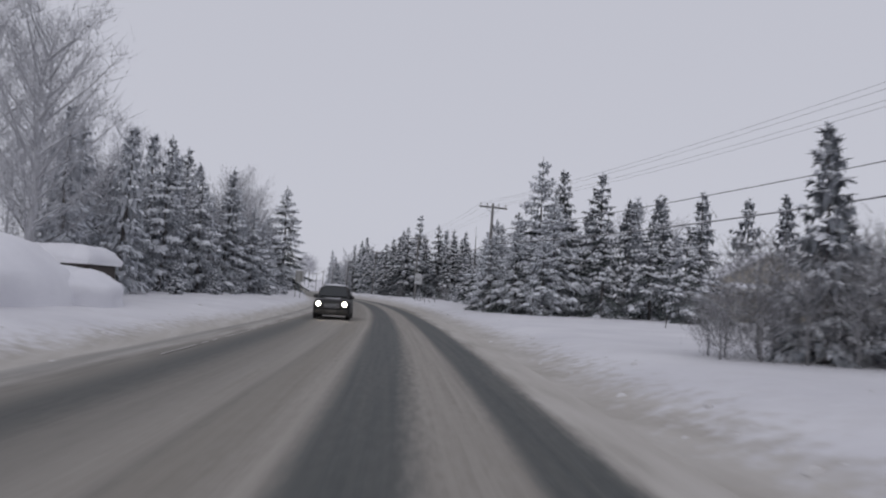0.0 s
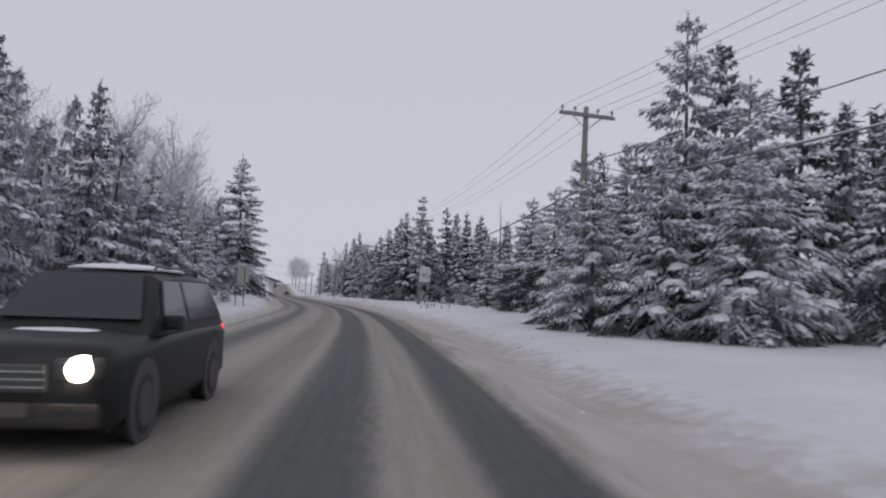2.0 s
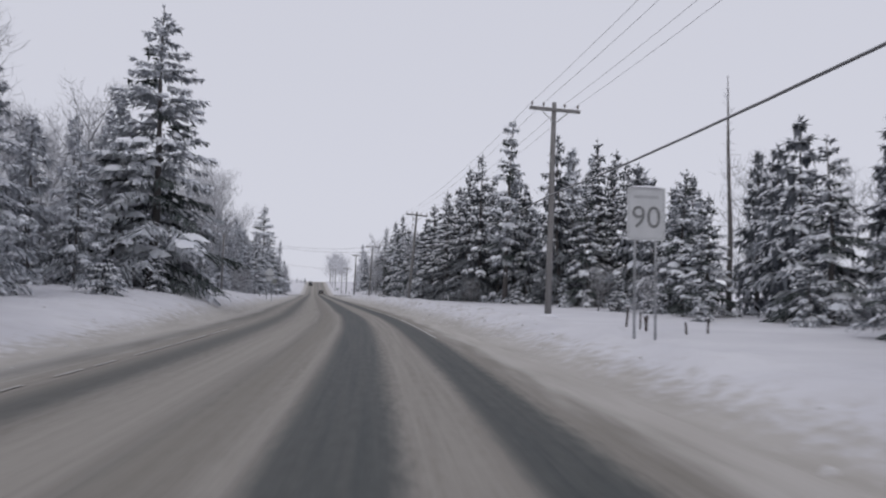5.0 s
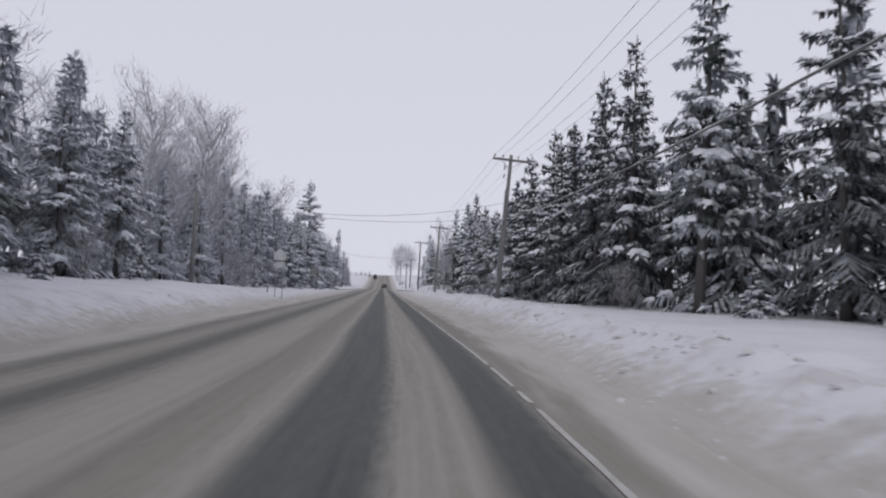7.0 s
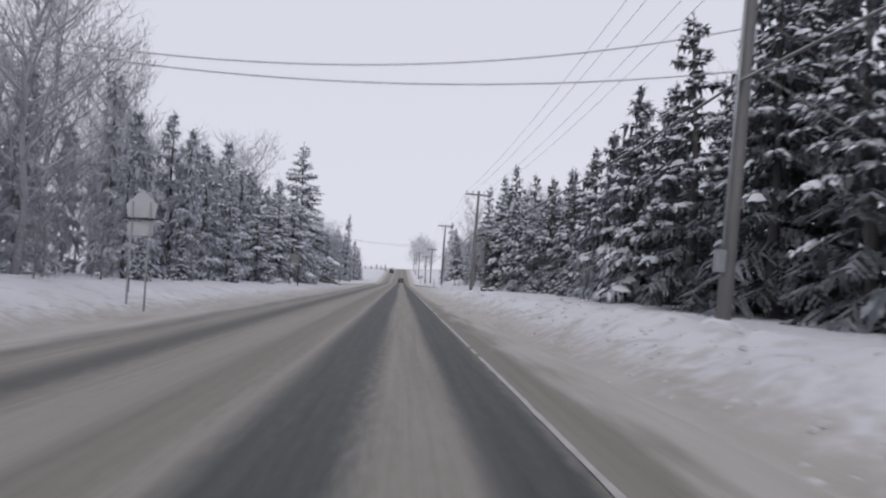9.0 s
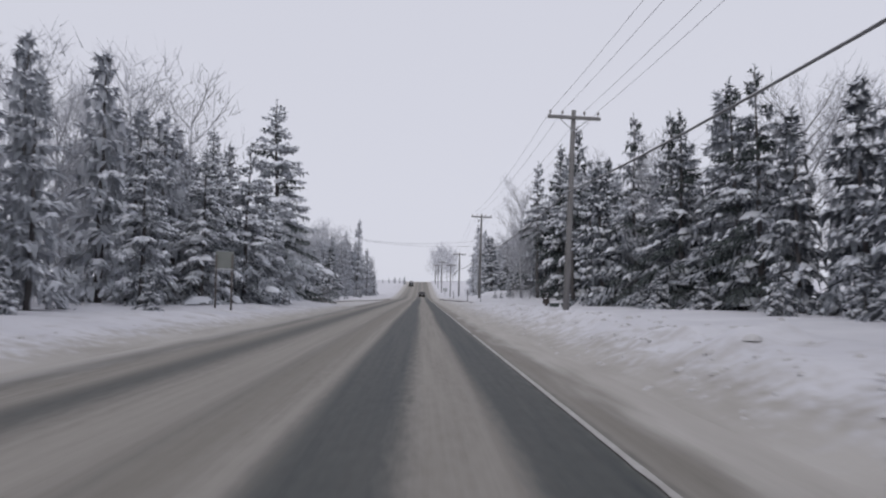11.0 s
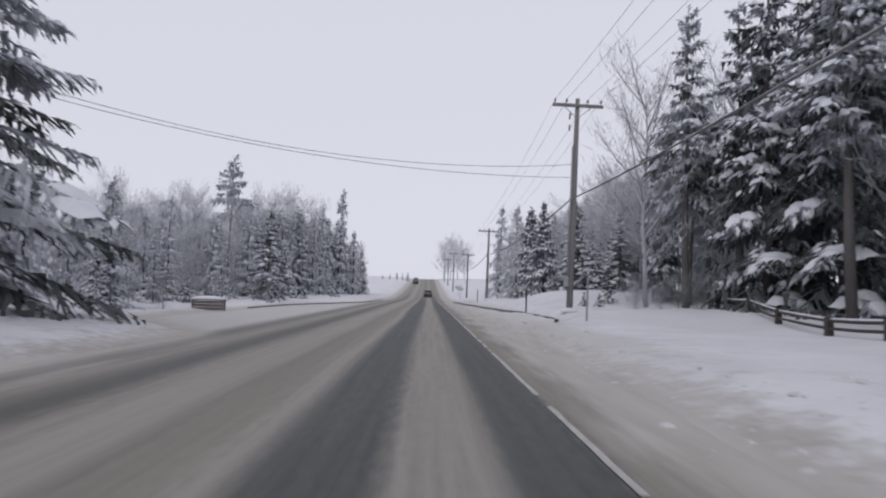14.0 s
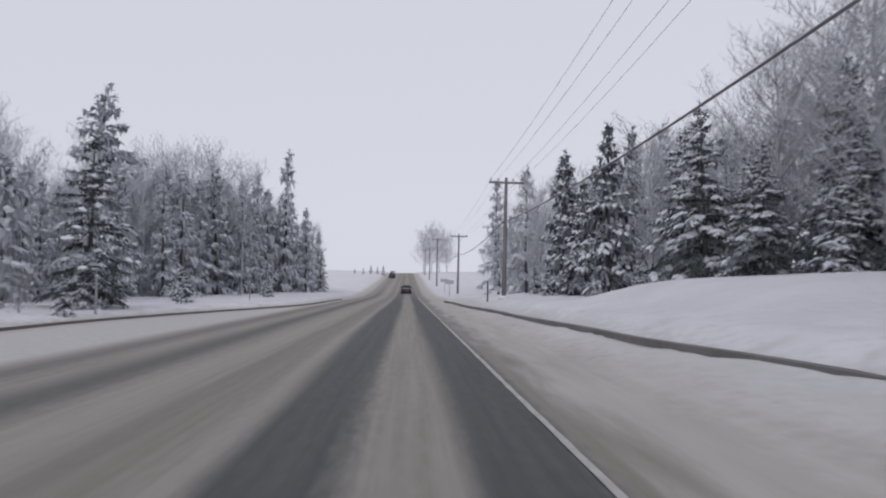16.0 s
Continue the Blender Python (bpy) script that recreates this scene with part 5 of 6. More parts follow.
def small_sign(u, y, w, h, z, label, mat):
    p = spot(u, y)
    ob = thing("road_sign", label, "road sign", "small roadside signs", at=Matrix.Translation(p))
    posts(ob, (0.0,), z)
    part("plate", plate(w, h, 0.012, 0.03, mat), ob, "", Matrix.Translation((0, 0, z - h / 2 + 0.04)))
    part("snow_cap", Build().lump((0, 0, 0), (w * 0.42, 0.035, 0.04)).mesh("snow_cap", SNOW, True), ob, "", Matrix.Translation((0, 0, z + 0.035)))


small_sign(5.6, 322.0, 1.1, 0.5, 2.0, "grey roadside sign on a single steel post", SIGN_BACK)
small_sign(6.6, 352.0, 1.4, 0.6, 2.2, "grey roadside sign on a single steel post", SIGN_BACK)


def marker(u, y, h, r, label, mat, lean=0.0):
    p = spot(u, y, -0.1)
    ob = thing("marker_post", label, "post", "roadside marker posts", at=Matrix.Translation(p) @ pose(0, 0, 0, 0, lean, 0))
    part("stake", Build().tube([(0, 0, 0), (0.01, 0, h * 0.5), (0, 0, h)], [r, r, r * 0.85], 7).mesh("stake", mat), ob)
    part("snow_cap", Build().lump((0, 0, h - 0.005), (r * 1.3, r * 1.3, r * 1.6), 0.2, random, 3, 7).mesh("snow_cap", SNOW, True), ob)


for _u, _y, _h, _l in ((6.6, 86.4, 0.62, 6), (7.0, 86.0, 0.5, -5), (7.3, 86.8, 0.55, 9), (8.2, 86.2, 0.42, -4), (8.9, 86.4, 0.5, 3), (7.9, 88.5, 0.6, 2)):
    marker(_u, _y, _h, 0.03, "short dark stake poking out of the snow", DARKWOOD, _l)
marker(-13.4, 265.0, 1.75, 0.055, "pale grey marker post beside the kerb", STEEL)
marker(6.2, 229.5, 1.95, 0.04, "slim pale grey post standing in the snow", STEEL, 1.0)
marker(5.6, 241.8, 1.45, 0.045, "slim dark marker post at the verge", DARKWOOD)
marker(5.7, 281.5, 1.55, 0.05, "slim dark marker post at the verge", DARKWOOD)
marker(-12.6, 226.5, 0.75, 0.035, "short dark stake poking out of the snow", DARKWOOD)
marker(-9.2, 150.5, 0.6, 0.03, "short dark stake poking out of the snow", DARKWOOD)
marker(-12.0, 288.0, 1.5, 0.05, "pale grey marker post beside the kerb", STEEL)
marker(13.3, 29.4, 0.7, 0.02, "thin stalk standing in the snow", DARKWOOD, 6)

# dead trunk standing by the sign
_p = spot(17.0, 99.0, -0.1)
snag = thing("dead_tree", "slender dead tree trunk with short broken branches", "dead tree", at=Matrix.Translation(_p))
_b = Build().tube([(0, 0, 0), (0.1, 0, 4), (0.05, 0.1, 8), (0.0, 0.05, 11.6)], [0.14, 0.11, 0.07, 0.02], 7)
part("trunk", _b.mesh("trunk", BARK, True), snag)
_r = random.Random(3)
for _i in range(38):
    _z = 3.0 + 8.2 * _i / 38
    _a, _ln = _r.uniform(0, 6.28), _r.uniform(0.3, 1.0) * (1.1 - 0.06 * _z)
    part("branch", Build().tube([(0.05, 0.05, _z), (0.05 + _ln * math.cos(_a), 0.05 + _ln * math.sin(_a), _z + _r.uniform(-0.1, 0.3))], [0.018, 0.005], 4).mesh("branch", TWIG), snag)

# mailboxes
for _u, _y, _t in ((10.1, 44.3, -4), (10.7, 44.6, 5)):
    _p = spot(_u, _y, -0.1)
    mb = thing("mailbox", "small grey mailbox on a wooden post under a cap of snow", "mailbox", "mailboxes by the drive", at=Matrix.Translation(_p) @ pose(0, 0, 0, 0, 0, _t - 40))
    part("post", Build().box((-0.05, -0.05, 0), (0.05, 0.05, 0.95), bevel=0.008).mesh("post", GREYWOOD), mb)
    _arc = [(0.13 * math.cos(radians(a)), 0.17 + 0.13 * math.sin(radians(a))) for a in range(0, 181, 30)] + [(-0.13, 0.0), (0.13, 0.0)]
    _n = len(_arc)
    part("box", Build().add([(x, -0.25, z + 0.95) for x, z in _arc] + [(x, 0.25, z + 0.95) for x, z in _arc],
                            [tuple(range(_n)), tuple(range(_n, 2 * _n))[::-1]] + [(i, (i + 1) % _n, _n + (i + 1) % _n, _n + i) for i in range(_n)]).mesh("box", SIGN_BACK), mb)
    part("flag", Build().box((0.132, -0.1, 1.1), (0.145, -0.06, 1.32)).mesh("flag", DARKWOOD), mb)
    part("snow_cap", Build().lump((0, 0, 1.22), (0.15, 0.27, 0.13)).mesh("snow_cap", SNOW, True), mb)

# bins
for _u, _y, _t in ((10.2, 209.4, 4), (10.75, 207.8, -6)):
    _p = spot(_u, _y, -0.2)
    bn = thing("rubbish_bin", "dark green tapered rubbish bin capped with snow", "rubbish bin", "bins by the drive", at=Matrix.Translation(_p) @ pose(0, 0, 0, 0, 0, _t) @ Matrix.Scale(0.78, 4))
    part("body", Build().box((-0.42, -0.38, 0), (0.42, 0.38, 0.68), taper=0.74).mesh("body", BIN), bn)
    part("rim", Build().box((-0.45, -0.41, 0.681), (0.45, 0.41, 0.74), bevel=0.015).mesh("rim", BIN), bn)
    part("handle", Build().tube([(-0.3, -0.43, 0.66), (0.3, -0.43, 0.66)], [0.018, 0.018], 6).mesh("handle", BIN), bn)
    part("snow_cap", Build().lump((0, 0, 0.738), (0.5, 0.46, 0.2), 0.1, random.Random(2), 4, 14).mesh("snow_cap", SNOW, True), bn)

# snow-topped wooden crate bench on the far verge
_p = spot(-13.3, 244.8, -0.05)
bench = thing("wooden_bench", "low grey wooden bench box half buried in snow", "bench", at=Matrix.Translation(_p) @ pose(0, 0, 0, 0, 0, 12))
for _i in range(3):
    part("plank", Build().box((-0.95, -0.3, 0.05 + 0.19 * _i), (0.95, -0.26, 0.22 + 0.19 * _i), bevel=0.006).mesh("plank", GREYWOOD), bench)
part("seat", Build().box((-1.0, -0.32, 0.62), (1.0, 0.35, 0.68), bevel=0.01).mesh("seat", GREYWOOD), bench)
for _x in (-0.93, 0.93):
    part("side", Build().box((_x - 0.03, -0.255, 0), (_x + 0.03, 0.3, 0.618)).mesh("side", GREYWOOD), bench)
part("snow_cap", Build().lump((0, 0, 0.678), (1.05, 0.42, 0.22), 0.12, random.Random(4), 4, 16).mesh("snow_cap", SNOW, True), bench)

# rail fence by the side road
_fy = [(13.8, 234.2), (14.0, 232.4), (13.0, 228.0), (11.8, 222.8), (11.7, 220.0), (10.9, 216.5), (10.3, 213.4)]
fence = thing("rail_fence", "dark low rail fence with snow along its rails", "fence")
for _u, _y in _fy:
    _p = spot(_u, _y, -0.1)
    part("post", Build().box((-0.10, -0.10, 0), (0.10, 0.10, 0.66), bevel=0.02).mesh("post", DARKWOOD), fence, at=Matrix.Translation(_p))
for _a, _b in zip(_fy, _fy[1:]):
    for _z in (0.22, 0.45):
        _pa, _pb = spot(*_a, _z), spot(*_b, _z)
        part("rail", Build().tube([_pa, _pa.lerp(_pb, 0.5) - Vector((0, 0, 0.02)), _pb], [0.05, 0.05, 0.05], 7).mesh("rail", DARKWOOD), fence)
    part("rail_snow", Build().tube([_pa + Vector((0, 0, 0.06)), _pa.lerp(_pb, 0.5) + Vector((0, 0, 0.05)), _pb + Vector((0, 0, 0.06))], [0.03, 0.036, 0.03], 7).mesh("rail_snow", SNOW, True), fence)

# kerbs exposed by the plough where the side roads join


KERB = plain("dirty_kerb_concrete", (0.21, 0.20, 0.195), (0.12, 0.115, 0.11), 1.5, 0.9)


def kerb(name, edge, y0, y1, off, label, level=None):
    b = Build()
    y = y0
    rnd = random.Random(9)
    while y < y1:
        e = min(y + 1.0, y1)
        o0 = off
        hgt = 0.095
        q = []
        for yy in (y, e):
            x = road_x(yy) + edge(yy)
            g = hill_z(yy) + 0.36 * step((edge(yy) - right_edge(yy)) / 2.7) + 0.03 if level else hill_z(yy)
            q += [(x + o0, yy, g - 0.05), (x + o0, yy, g + hgt), (x + o0 + 0.16, yy, g + hgt + 0.01), (x + o0 + 0.16, yy, g - 0.05)]
        b.add(q, [(0, 4, 5, 1), (1, 5, 6, 2), (2, 6, 7, 3)])
        y = e
    return tagged(new(name, b.mesh(name, KERB)), label, "kerb", kind="structure")


kerb("kerb_east", kerb_u, 231.0, 300.0, 0.02, "grimy dark kerb left bare by the plough", land_z)
kerb("kerb_west", left_edge, 251.0, 312.0, -0.24, "grimy dark kerb left bare by the plough")

# ---- snow heaps and clods ----


def heap(u, y, size, seed, label, turn=0.0):
    p = spot(u, y, -0.25)
    rnd = random.Random(seed)
    b = Build()
    n, m = 26, 12
    for i in range(m + 1):
        a = math.pi / 2 * i / m
        for j in range(n):
            w = 2 * math.pi * j / n
            d = Vector((math.cos(w) * math.cos(a), math.sin(w) * math.cos(a), math.sin(a) ** 0.7))
            q = 1 + 0.16 * noise.noise(d * 1.9 + Vector((seed, 0, 0))) + 0.06 * noise.noise(d * 5 + Vector((0, seed, 0)))
            b.v.append(Vector((d.x * size[0] * q, d.y * size[1] * q, d.z * size[2] * q)))
    for i in range(m):
        for j in range(n):
            b.f.append((i * n + j, i * n + (j + 1) % n, (i + 1) * n + (j + 1) % n, (i + 1) * n + j))
    ob = new("snowbank", b.mesh("snowbank", SNOW, True))
    ob.matrix_basis = Matrix.Translation(p) @ pose(0, 0, 0, 0, 0, turn)
    return tagged(ob, label, "snowbank", "ploughed snowbanks")


heap(-14.0, 21.5, (4.2, 5.6, 2.3), 3, "large smooth heap of ploughed snow beside the road", -10)
heap(-11.3, 24.4, (2.3, 2.6, 1.35), 6, "smaller heap of snow at the foot of a larger one", 0)
heap(-12.6, 220.0, (2.0, 2.6, 0.7), 8, "low rounded heap of snow")


def trailer():
    """A parked box trailer, all but its dark flank under a thick slab of snow."""
    p = spot(-12.3, 27.2, 0.0)
    ob = thing("trailer", "dark parked box trailer under a thick slab of snow", "trailer", at=Matrix.Translation(p) @ pose(0, 0, 0, 0, 0, -14))
    part("body", Build().box((-1.5, -1.1, 0.45), (1.5, 1.1, 1.28), bevel=0.05).mesh("body", DARKWOOD), ob, "dark weathered box")
    for x in (-0.8, 0.8):
        part("wheel", Build().lathe([(0.24, -0.1), (0.32, -0.08), (0.32, 0.08), (0.24, 0.1)], 18, Matrix.Translation((x, -1.0, 0.32)) @ Matrix.Rotation(radians(90), 4, "X")).mesh("wheel", RUBBER, True), ob)
    b = Build()
    n, m = 16, 12
    for i in range(n + 1):
        for j in range(m + 1):
            q, w = 2 * i / n - 1, 2 * j / m - 1
            edge = max(abs(q), abs(w)) ** 8
            wave = noise.noise(Vector((q * 2.2, w * 2.2, 5.0)))
            b.v.append(Vector((q * (1.66 + 0.06 * wave), w * (1.25 + 0.06 * wave), 1.30 + (0.62 + 0.10 * wave) * (1 - 0.85 * edge))))
    b.f = [(i * (m + 1) + j, (i + 1) * (m + 1) + j, (i + 1) * (m + 1) + j + 1, i * (m + 1) + j + 1) for i in range(n) for j in range(m)]
    k = len(b.v)
    ring = [i * (m + 1) for i in range(n + 1)] + [n * (m + 1) + j for j in range(1, m + 1)] + [i * (m + 1) + m for i in range(n - 1, -1, -1)] + [j for j in range(m - 1, 0, -1)]
    for i in ring:
        b.v.append(Vector((b.v[i].x * 0.97, b.v[i].y * 0.97, 1.24)))
    c = len(ring)
    b.f += [(ring[i], k + i, k + (i + 1) % c, ring[(i + 1) % c]) for i in range(c)] + [tuple(k + i for i in range(c))]
    part("snow_slab", b.mesh("snow_slab", SNOW, True), ob, "thick smooth slab of snow")
    return ob


trailer()


def clods(name, side, y0, y1, count, seed, label, at=1.3, size=1.0):
    """Frozen lumps thrown up by the plough."""
    rnd = random.Random(seed)
    b = Build()
    for _ in range(count):
        y = rnd.uniform(y0, y1)
        u = right_edge(y) + abs(rnd.gauss(at, 0.75)) if side > 0 else left_edge(y) - abs(rnd.gauss(1.0, 0.8))
        s = size * rnd.uniform(0.02, 0.055) * (1.7 if rnd.random() < 0.1 else 1)
        p = Vector((road_x(y) + u, y, land_z(u, y) - 0.02))
        b.lump(p, (s * rnd.uniform(0.8, 1.6), s * rnd.uniform(0.8, 1.6), s), 0.5, rnd, 2, 6)
    return tagged(new(name, b.mesh(name, CLOD)), label, "snow clods", kind="stuff")


CLOD = plain("gritty_snow", (0.66, 0.655, 0.67), (0.50, 0.485, 0.48), 1.2, 0.9)
clods("snow_clods", 1, 95, 235, 900, 1, "gritty lumps of ploughed snow along the verge")
clods("snow_clods", 1, 2, 95, 160, 2, "gritty lumps of ploughed snow along the verge")
clods("snow_clods", -1, 0, 235, 260, 3, "gritty lumps of ploughed snow along the far verge")
clods("snow_clods", 1, 96, 214, 800, 4, "broken chunks of dirty ploughed snow along the verge", 2.4, 1.2)

# ---- the house behind the spruces ----


def house():
    base = Vector((25.5, 43.5, land_z(28.5, 43.5) - 0.1))
    ob = thing("house", "cream clapboard house with snow on its gable and porch roofs", "house", at=Matrix.Translation(base) @ pose(0, 0, 0, 0, 0, -24))
    w, d, e, r = 3.1, 4.5, 3.35, 5.1
    b = Build()
    b.add([(-w, 0, 0), (w, 0, 0), (w, 0, e), (0, 0, r), (-w, 0, e), (-w, 2 * d, 0), (w, 2 * d, 0), (w, 2 * d, e), (0, 2 * d, r), (-w, 2 * d, e)],
          [(0, 1, 2, 3, 4), (9, 8, 7, 6, 5), (1, 6, 7, 2), (5, 0, 4, 9), (4, 3, 8, 9), (3, 2, 7, 8)])
    wall = part("wall", b.mesh("wall", SIDING), ob)
    board = Build().box((-w, -0.025, 0), (w, -0.004, 0.15)).mesh("clapboard", SIDING)
    for i in range(21):
        z = 0.16 * i
        part("clapboard", board, wall, at=Matrix.Translation((0, 0, z)) @ Matrix.Rotation(radians(-1.5), 4, "X"))
    for i in range(10):
        z = 3.38 + 0.16 * i
        k = max(0.05, (r - z - 0.16) / (r - e))
        part("clapboard", board, wall, at=Matrix.Translation((0, 0, z)) @ Matrix.Diagonal((k, 1, 1, 1)))
    for s in (-1, 1):
        v = [(0, -0.45, r + 0.02), (s * (w + 0.45), -0.45, e - 0.23), (s * (w + 0.45), 2 * d + 0.3, e - 0.23), (0, 2 * d + 0.3, r + 0.02)]
        b = Build().add(v + [(x, y, z + 0.12) for x, y, z in v], [(3, 2, 1, 0), (4, 5, 6, 7), (0, 1, 5, 4), (1, 2, 6, 5), (2, 3, 7, 6), (3, 0, 4, 7)])
        part("roof", b.mesh("roof", TRIM), ob)
        rows = []
        for i in range(13):
            for j in range(7):
                q = j / 6
                edge = 0.06 if i in (0, 12) or j == 6 else 0.28
                rows.append((s * (w + 0.5) * q, -0.5 + (2 * d + 0.85) * i / 12, r + 0.14 - (r - e + 0.25) * q + edge + 0.05 * noise.noise(Vector((i * 0.6, j * 0.9, s)))))
        part("roof_snow", mesh_of("roof_snow", rows, [(i * 7 + j, i * 7 + j + 1, (i + 1) * 7 + j + 1, (i + 1) * 7 + j) for i in range(12) for j in range(6)], SNOW, True), ob, "thick snow on the roof")
    # porch wing
    part("wing_wall", Build().box((0.9, -3.4, 0), (6.6, -0.03, 2.25)).mesh("wing_wall", SIDING), ob)
    for i in range(14):
        part("clapboard", Build().box((0.9, -3.425, 0), (6.6, -3.404, 0.15)).mesh("clapboard", SIDING) if i == 0 else bpy.data.meshes["clapboard.001"], ob, at=Matrix.Translation((0, 0, 0.16 * i)))
    part("porch_roof", Build().box((-3.4, -4.0, 2.3), (7.0, -0.04, 2.46), bevel=0.02).mesh("porch_roof", TRIM), ob)
    b = Build()
    for i in range(17):
        for j in range(7):
            edge = 0.02 if i in (0, 16) or j in (0, 6) else 0.30
            b.v.append(Vector((-3.45 + 10.5 * i / 16, -4.05 + 4.0 * j / 6, 2.462 + edge + 0.28 * j / 6 + 0.08 * noise.noise(Vector((i * 0.5, j * 0.7, 9))))))
    b.f = [(i * 7 + j, (i + 1) * 7 + j, (i + 1) * 7 + j + 1, i * 7 + j + 1) for i in range(16) for j in range(6)]
    part("porch_snow", b.mesh("porch_snow", SNOW, True), ob, "deep snow on the porch roof")
    part("snow_drift", Build().lump((1.2, -2.2, 2.75), (1.3, 1.0, 0.55), 0.15, random.Random(5), 5, 14).mesh("snow_drift", SNOW, True), ob)
    for x in (-3.2, -1.7, -0.3):
        part("porch_post", Build().box((x - 0.06, -3.85, 0), (x + 0.06, -3.73, 2.298)).mesh("porch_post", TRIM), ob)
    for x in (4.2, 4.75):
        win = part("window", Build().box((x, -3.46, 1.1), (x + 0.42, -3.43, 1.85)).mesh("window", GLASS), ob, "dark narrow window")
        part("frame", Build().box((x - 0.05, -3.475, 1.04), (x, -3.425, 1.9)).box((x + 0.42, -3.475, 1.04), (x + 0.47, -3.425, 1.9)).box((x, -3.475, 1.86), (x + 0.42, -3.425, 1.9)).box((x, -3.475, 1.04), (x + 0.42, -3.425, 1.09)).mesh("frame", TRIM), win)
    part("door", Build().box((0.2, -0.07, 0), (1.0, -0.03, 2.0)).mesh("door", DARKWOOD), ob, "dark porch door")
    return ob


house()
_p = spot(24.6, 36.6, -0.05)
_tub = thing("planter_box", "low dark planter box topped with snow beside the house", "planter", at=Matrix.Translation(_p) @ pose(0, 0, 0, 0, 0, -24))
part("body", Build().box((-0.9, -0.4, 0), (0.9, 0.4, 0.5), bevel=0.02).mesh("body", DARKWOOD), _tub)
part("snow_cap", Build().lump((0, 0, 0.498), (0.95, 0.45, 0.22), 0.1, random.Random(1), 4, 14).mesh("snow_cap", SNOW, True), _tub)

# ---- vehicles ----


def car(name, label, length, width, height, paint, at, suv=True, lights=None, snow=True):
    """A car whose front faces -y. Sections across the length give the body; the cabin is a second loft."""
    ob = thing(name, label, "car", "cars on the road", at=at)
    hw = width / 2
    gc = 0.22 if suv else 0.17
    hood = height * (0.60 if suv else 0.62)

    def loft(sections, nm, mat, smooth=True):
        b = Build()
        n = len(sections[0][1])
        for y, ring in sections:
            b.v += [Vector((x, y, z)) for x, z in ring]
        for i in range(len(sections) - 1):
            for j in range(n):
                b.f.append((i * n + j, i * n + (j + 1) % n, (i + 1) * n + (j + 1) % n, (i + 1) * n + j))
        b.f += [tuple(range(n))[::-1], tuple((len(sections) - 1) * n + j for j in range(n))]
        me = b.mesh(nm, mat, smooth)
        return me

    def ring(w, z0, z1, tuck=0.06):
        return [(-w + tuck, z0), (-w, z0 + 0.12), (-w, z1 - 0.18), (-w + 0.09, z1 - 0.03), (-w * 0.5, z1 + 0.015), (0, z1 + 0.02),
                (w * 0.5, z1 + 0.015), (w - 0.09, z1 - 0.03), (w, z1 - 0.18), (w, z0 + 0.12), (w - tuck, z0)]

    L = length
    secs = [(0.0, ring(hw * 0.86, gc + 0.10, hood * 0.84)), (0.08, ring(hw * 0.94, gc + 0.03, hood * 0.93)), (0.30, ring(hw * 0.99, gc, hood * 0.97)), (L * 0.26, ring(hw, gc, hood * 1.03)),
            (L * 0.5, ring(hw, gc, hood * 1.06)), (L * 0.8, ring(hw, gc, hood * 1.07)), (L * 0.95, ring(hw * 0.98, gc + 0.03, hood * 1.05)), (L, ring(hw * 0.9, gc + 0.12, hood * 0.98))]
    part("body", loft(secs, "body", paint), ob)

    def cabin(w, top):
        z0 = hood * 0.98
        return [(-w, z0), (-w + (top - z0) * 0.28, top - 0.07), (-w + (top - z0) * 0.28 + 0.12, top), (0, top + 0.025), (w - (top - z0) * 0.28 - 0.12, top), (w - (top - z0) * 0.28, top - 0.07), (w, z0)]

    y0, y1, y2, y3 = L * 0.25, L * 0.40, (L * 0.86 if suv else L * 0.70), (L * 0.975 if suv else L * 0.92)
    cw = hw * 0.95
    part("cabin", loft([(y0, cabin(cw, hood * 1.01)), (y1, cabin(cw, height - 0.05)), ((y1 + y2) / 2, cabin(cw, height)), (y2, cabin(cw, height - 0.03)), (y3, cabin(cw * 0.97, hood * 1.06))], "cabin", paint, False), ob)
    t = hood * 1.08
    slope = (height - 0.025 - hood * 1.01) / (y1 - y0)
    fore = lambda y: hood * 1.01 + 0.03 + (y - y0) * slope
    aft = lambda y: height - 0.005 - (y - y2) * (height - 0.03 - hood * 1.06) / (y3 - y2)

    def panel(nm, pts, off, mat, lab=""):
        n = (Vector(pts[1]) - Vector(pts[0])).cross(Vector(pts[2]) - Vector(pts[0])).normalized() * off
        b = Build()
        b.add([Vector(p) + n for p in pts] + [Vector(p) + n * 0.2 for p in pts], [tuple(range(len(pts)))] + [(i, i + len(pts), (i + 1) % len(pts) + len(pts), (i + 1) % len(pts)) for i in range(len(pts))])
        return part(nm, b.mesh(nm, mat), ob, lab)

    zt = height - 0.13
    inset = (height - hood) * 0.28
    panel("windscreen", [(-cw + 0.16, y0 + 0.10, fore(y0 + 0.10)), (cw - 0.16, y0 + 0.10, fore(y0 + 0.10)), (cw - inset - 0.14, y1 - 0.08, fore(y1 - 0.08)), (-cw + inset + 0.14, y1 - 0.08, fore(y1 - 0.08))], 0.02, GLASS, "dark windscreen")
    panel("rear_window", [(cw - 0.2, y3 - 0.04, aft(y3 - 0.04)), (-cw + 0.2, y3 - 0.04, aft(y3 - 0.04)), (-cw + inset + 0.14, y2 + 0.05, aft(y2 + 0.05)), (cw - inset - 0.14, y2 + 0.05, aft(y2 + 0.05))], 0.02, GLASS, "dark rear window")
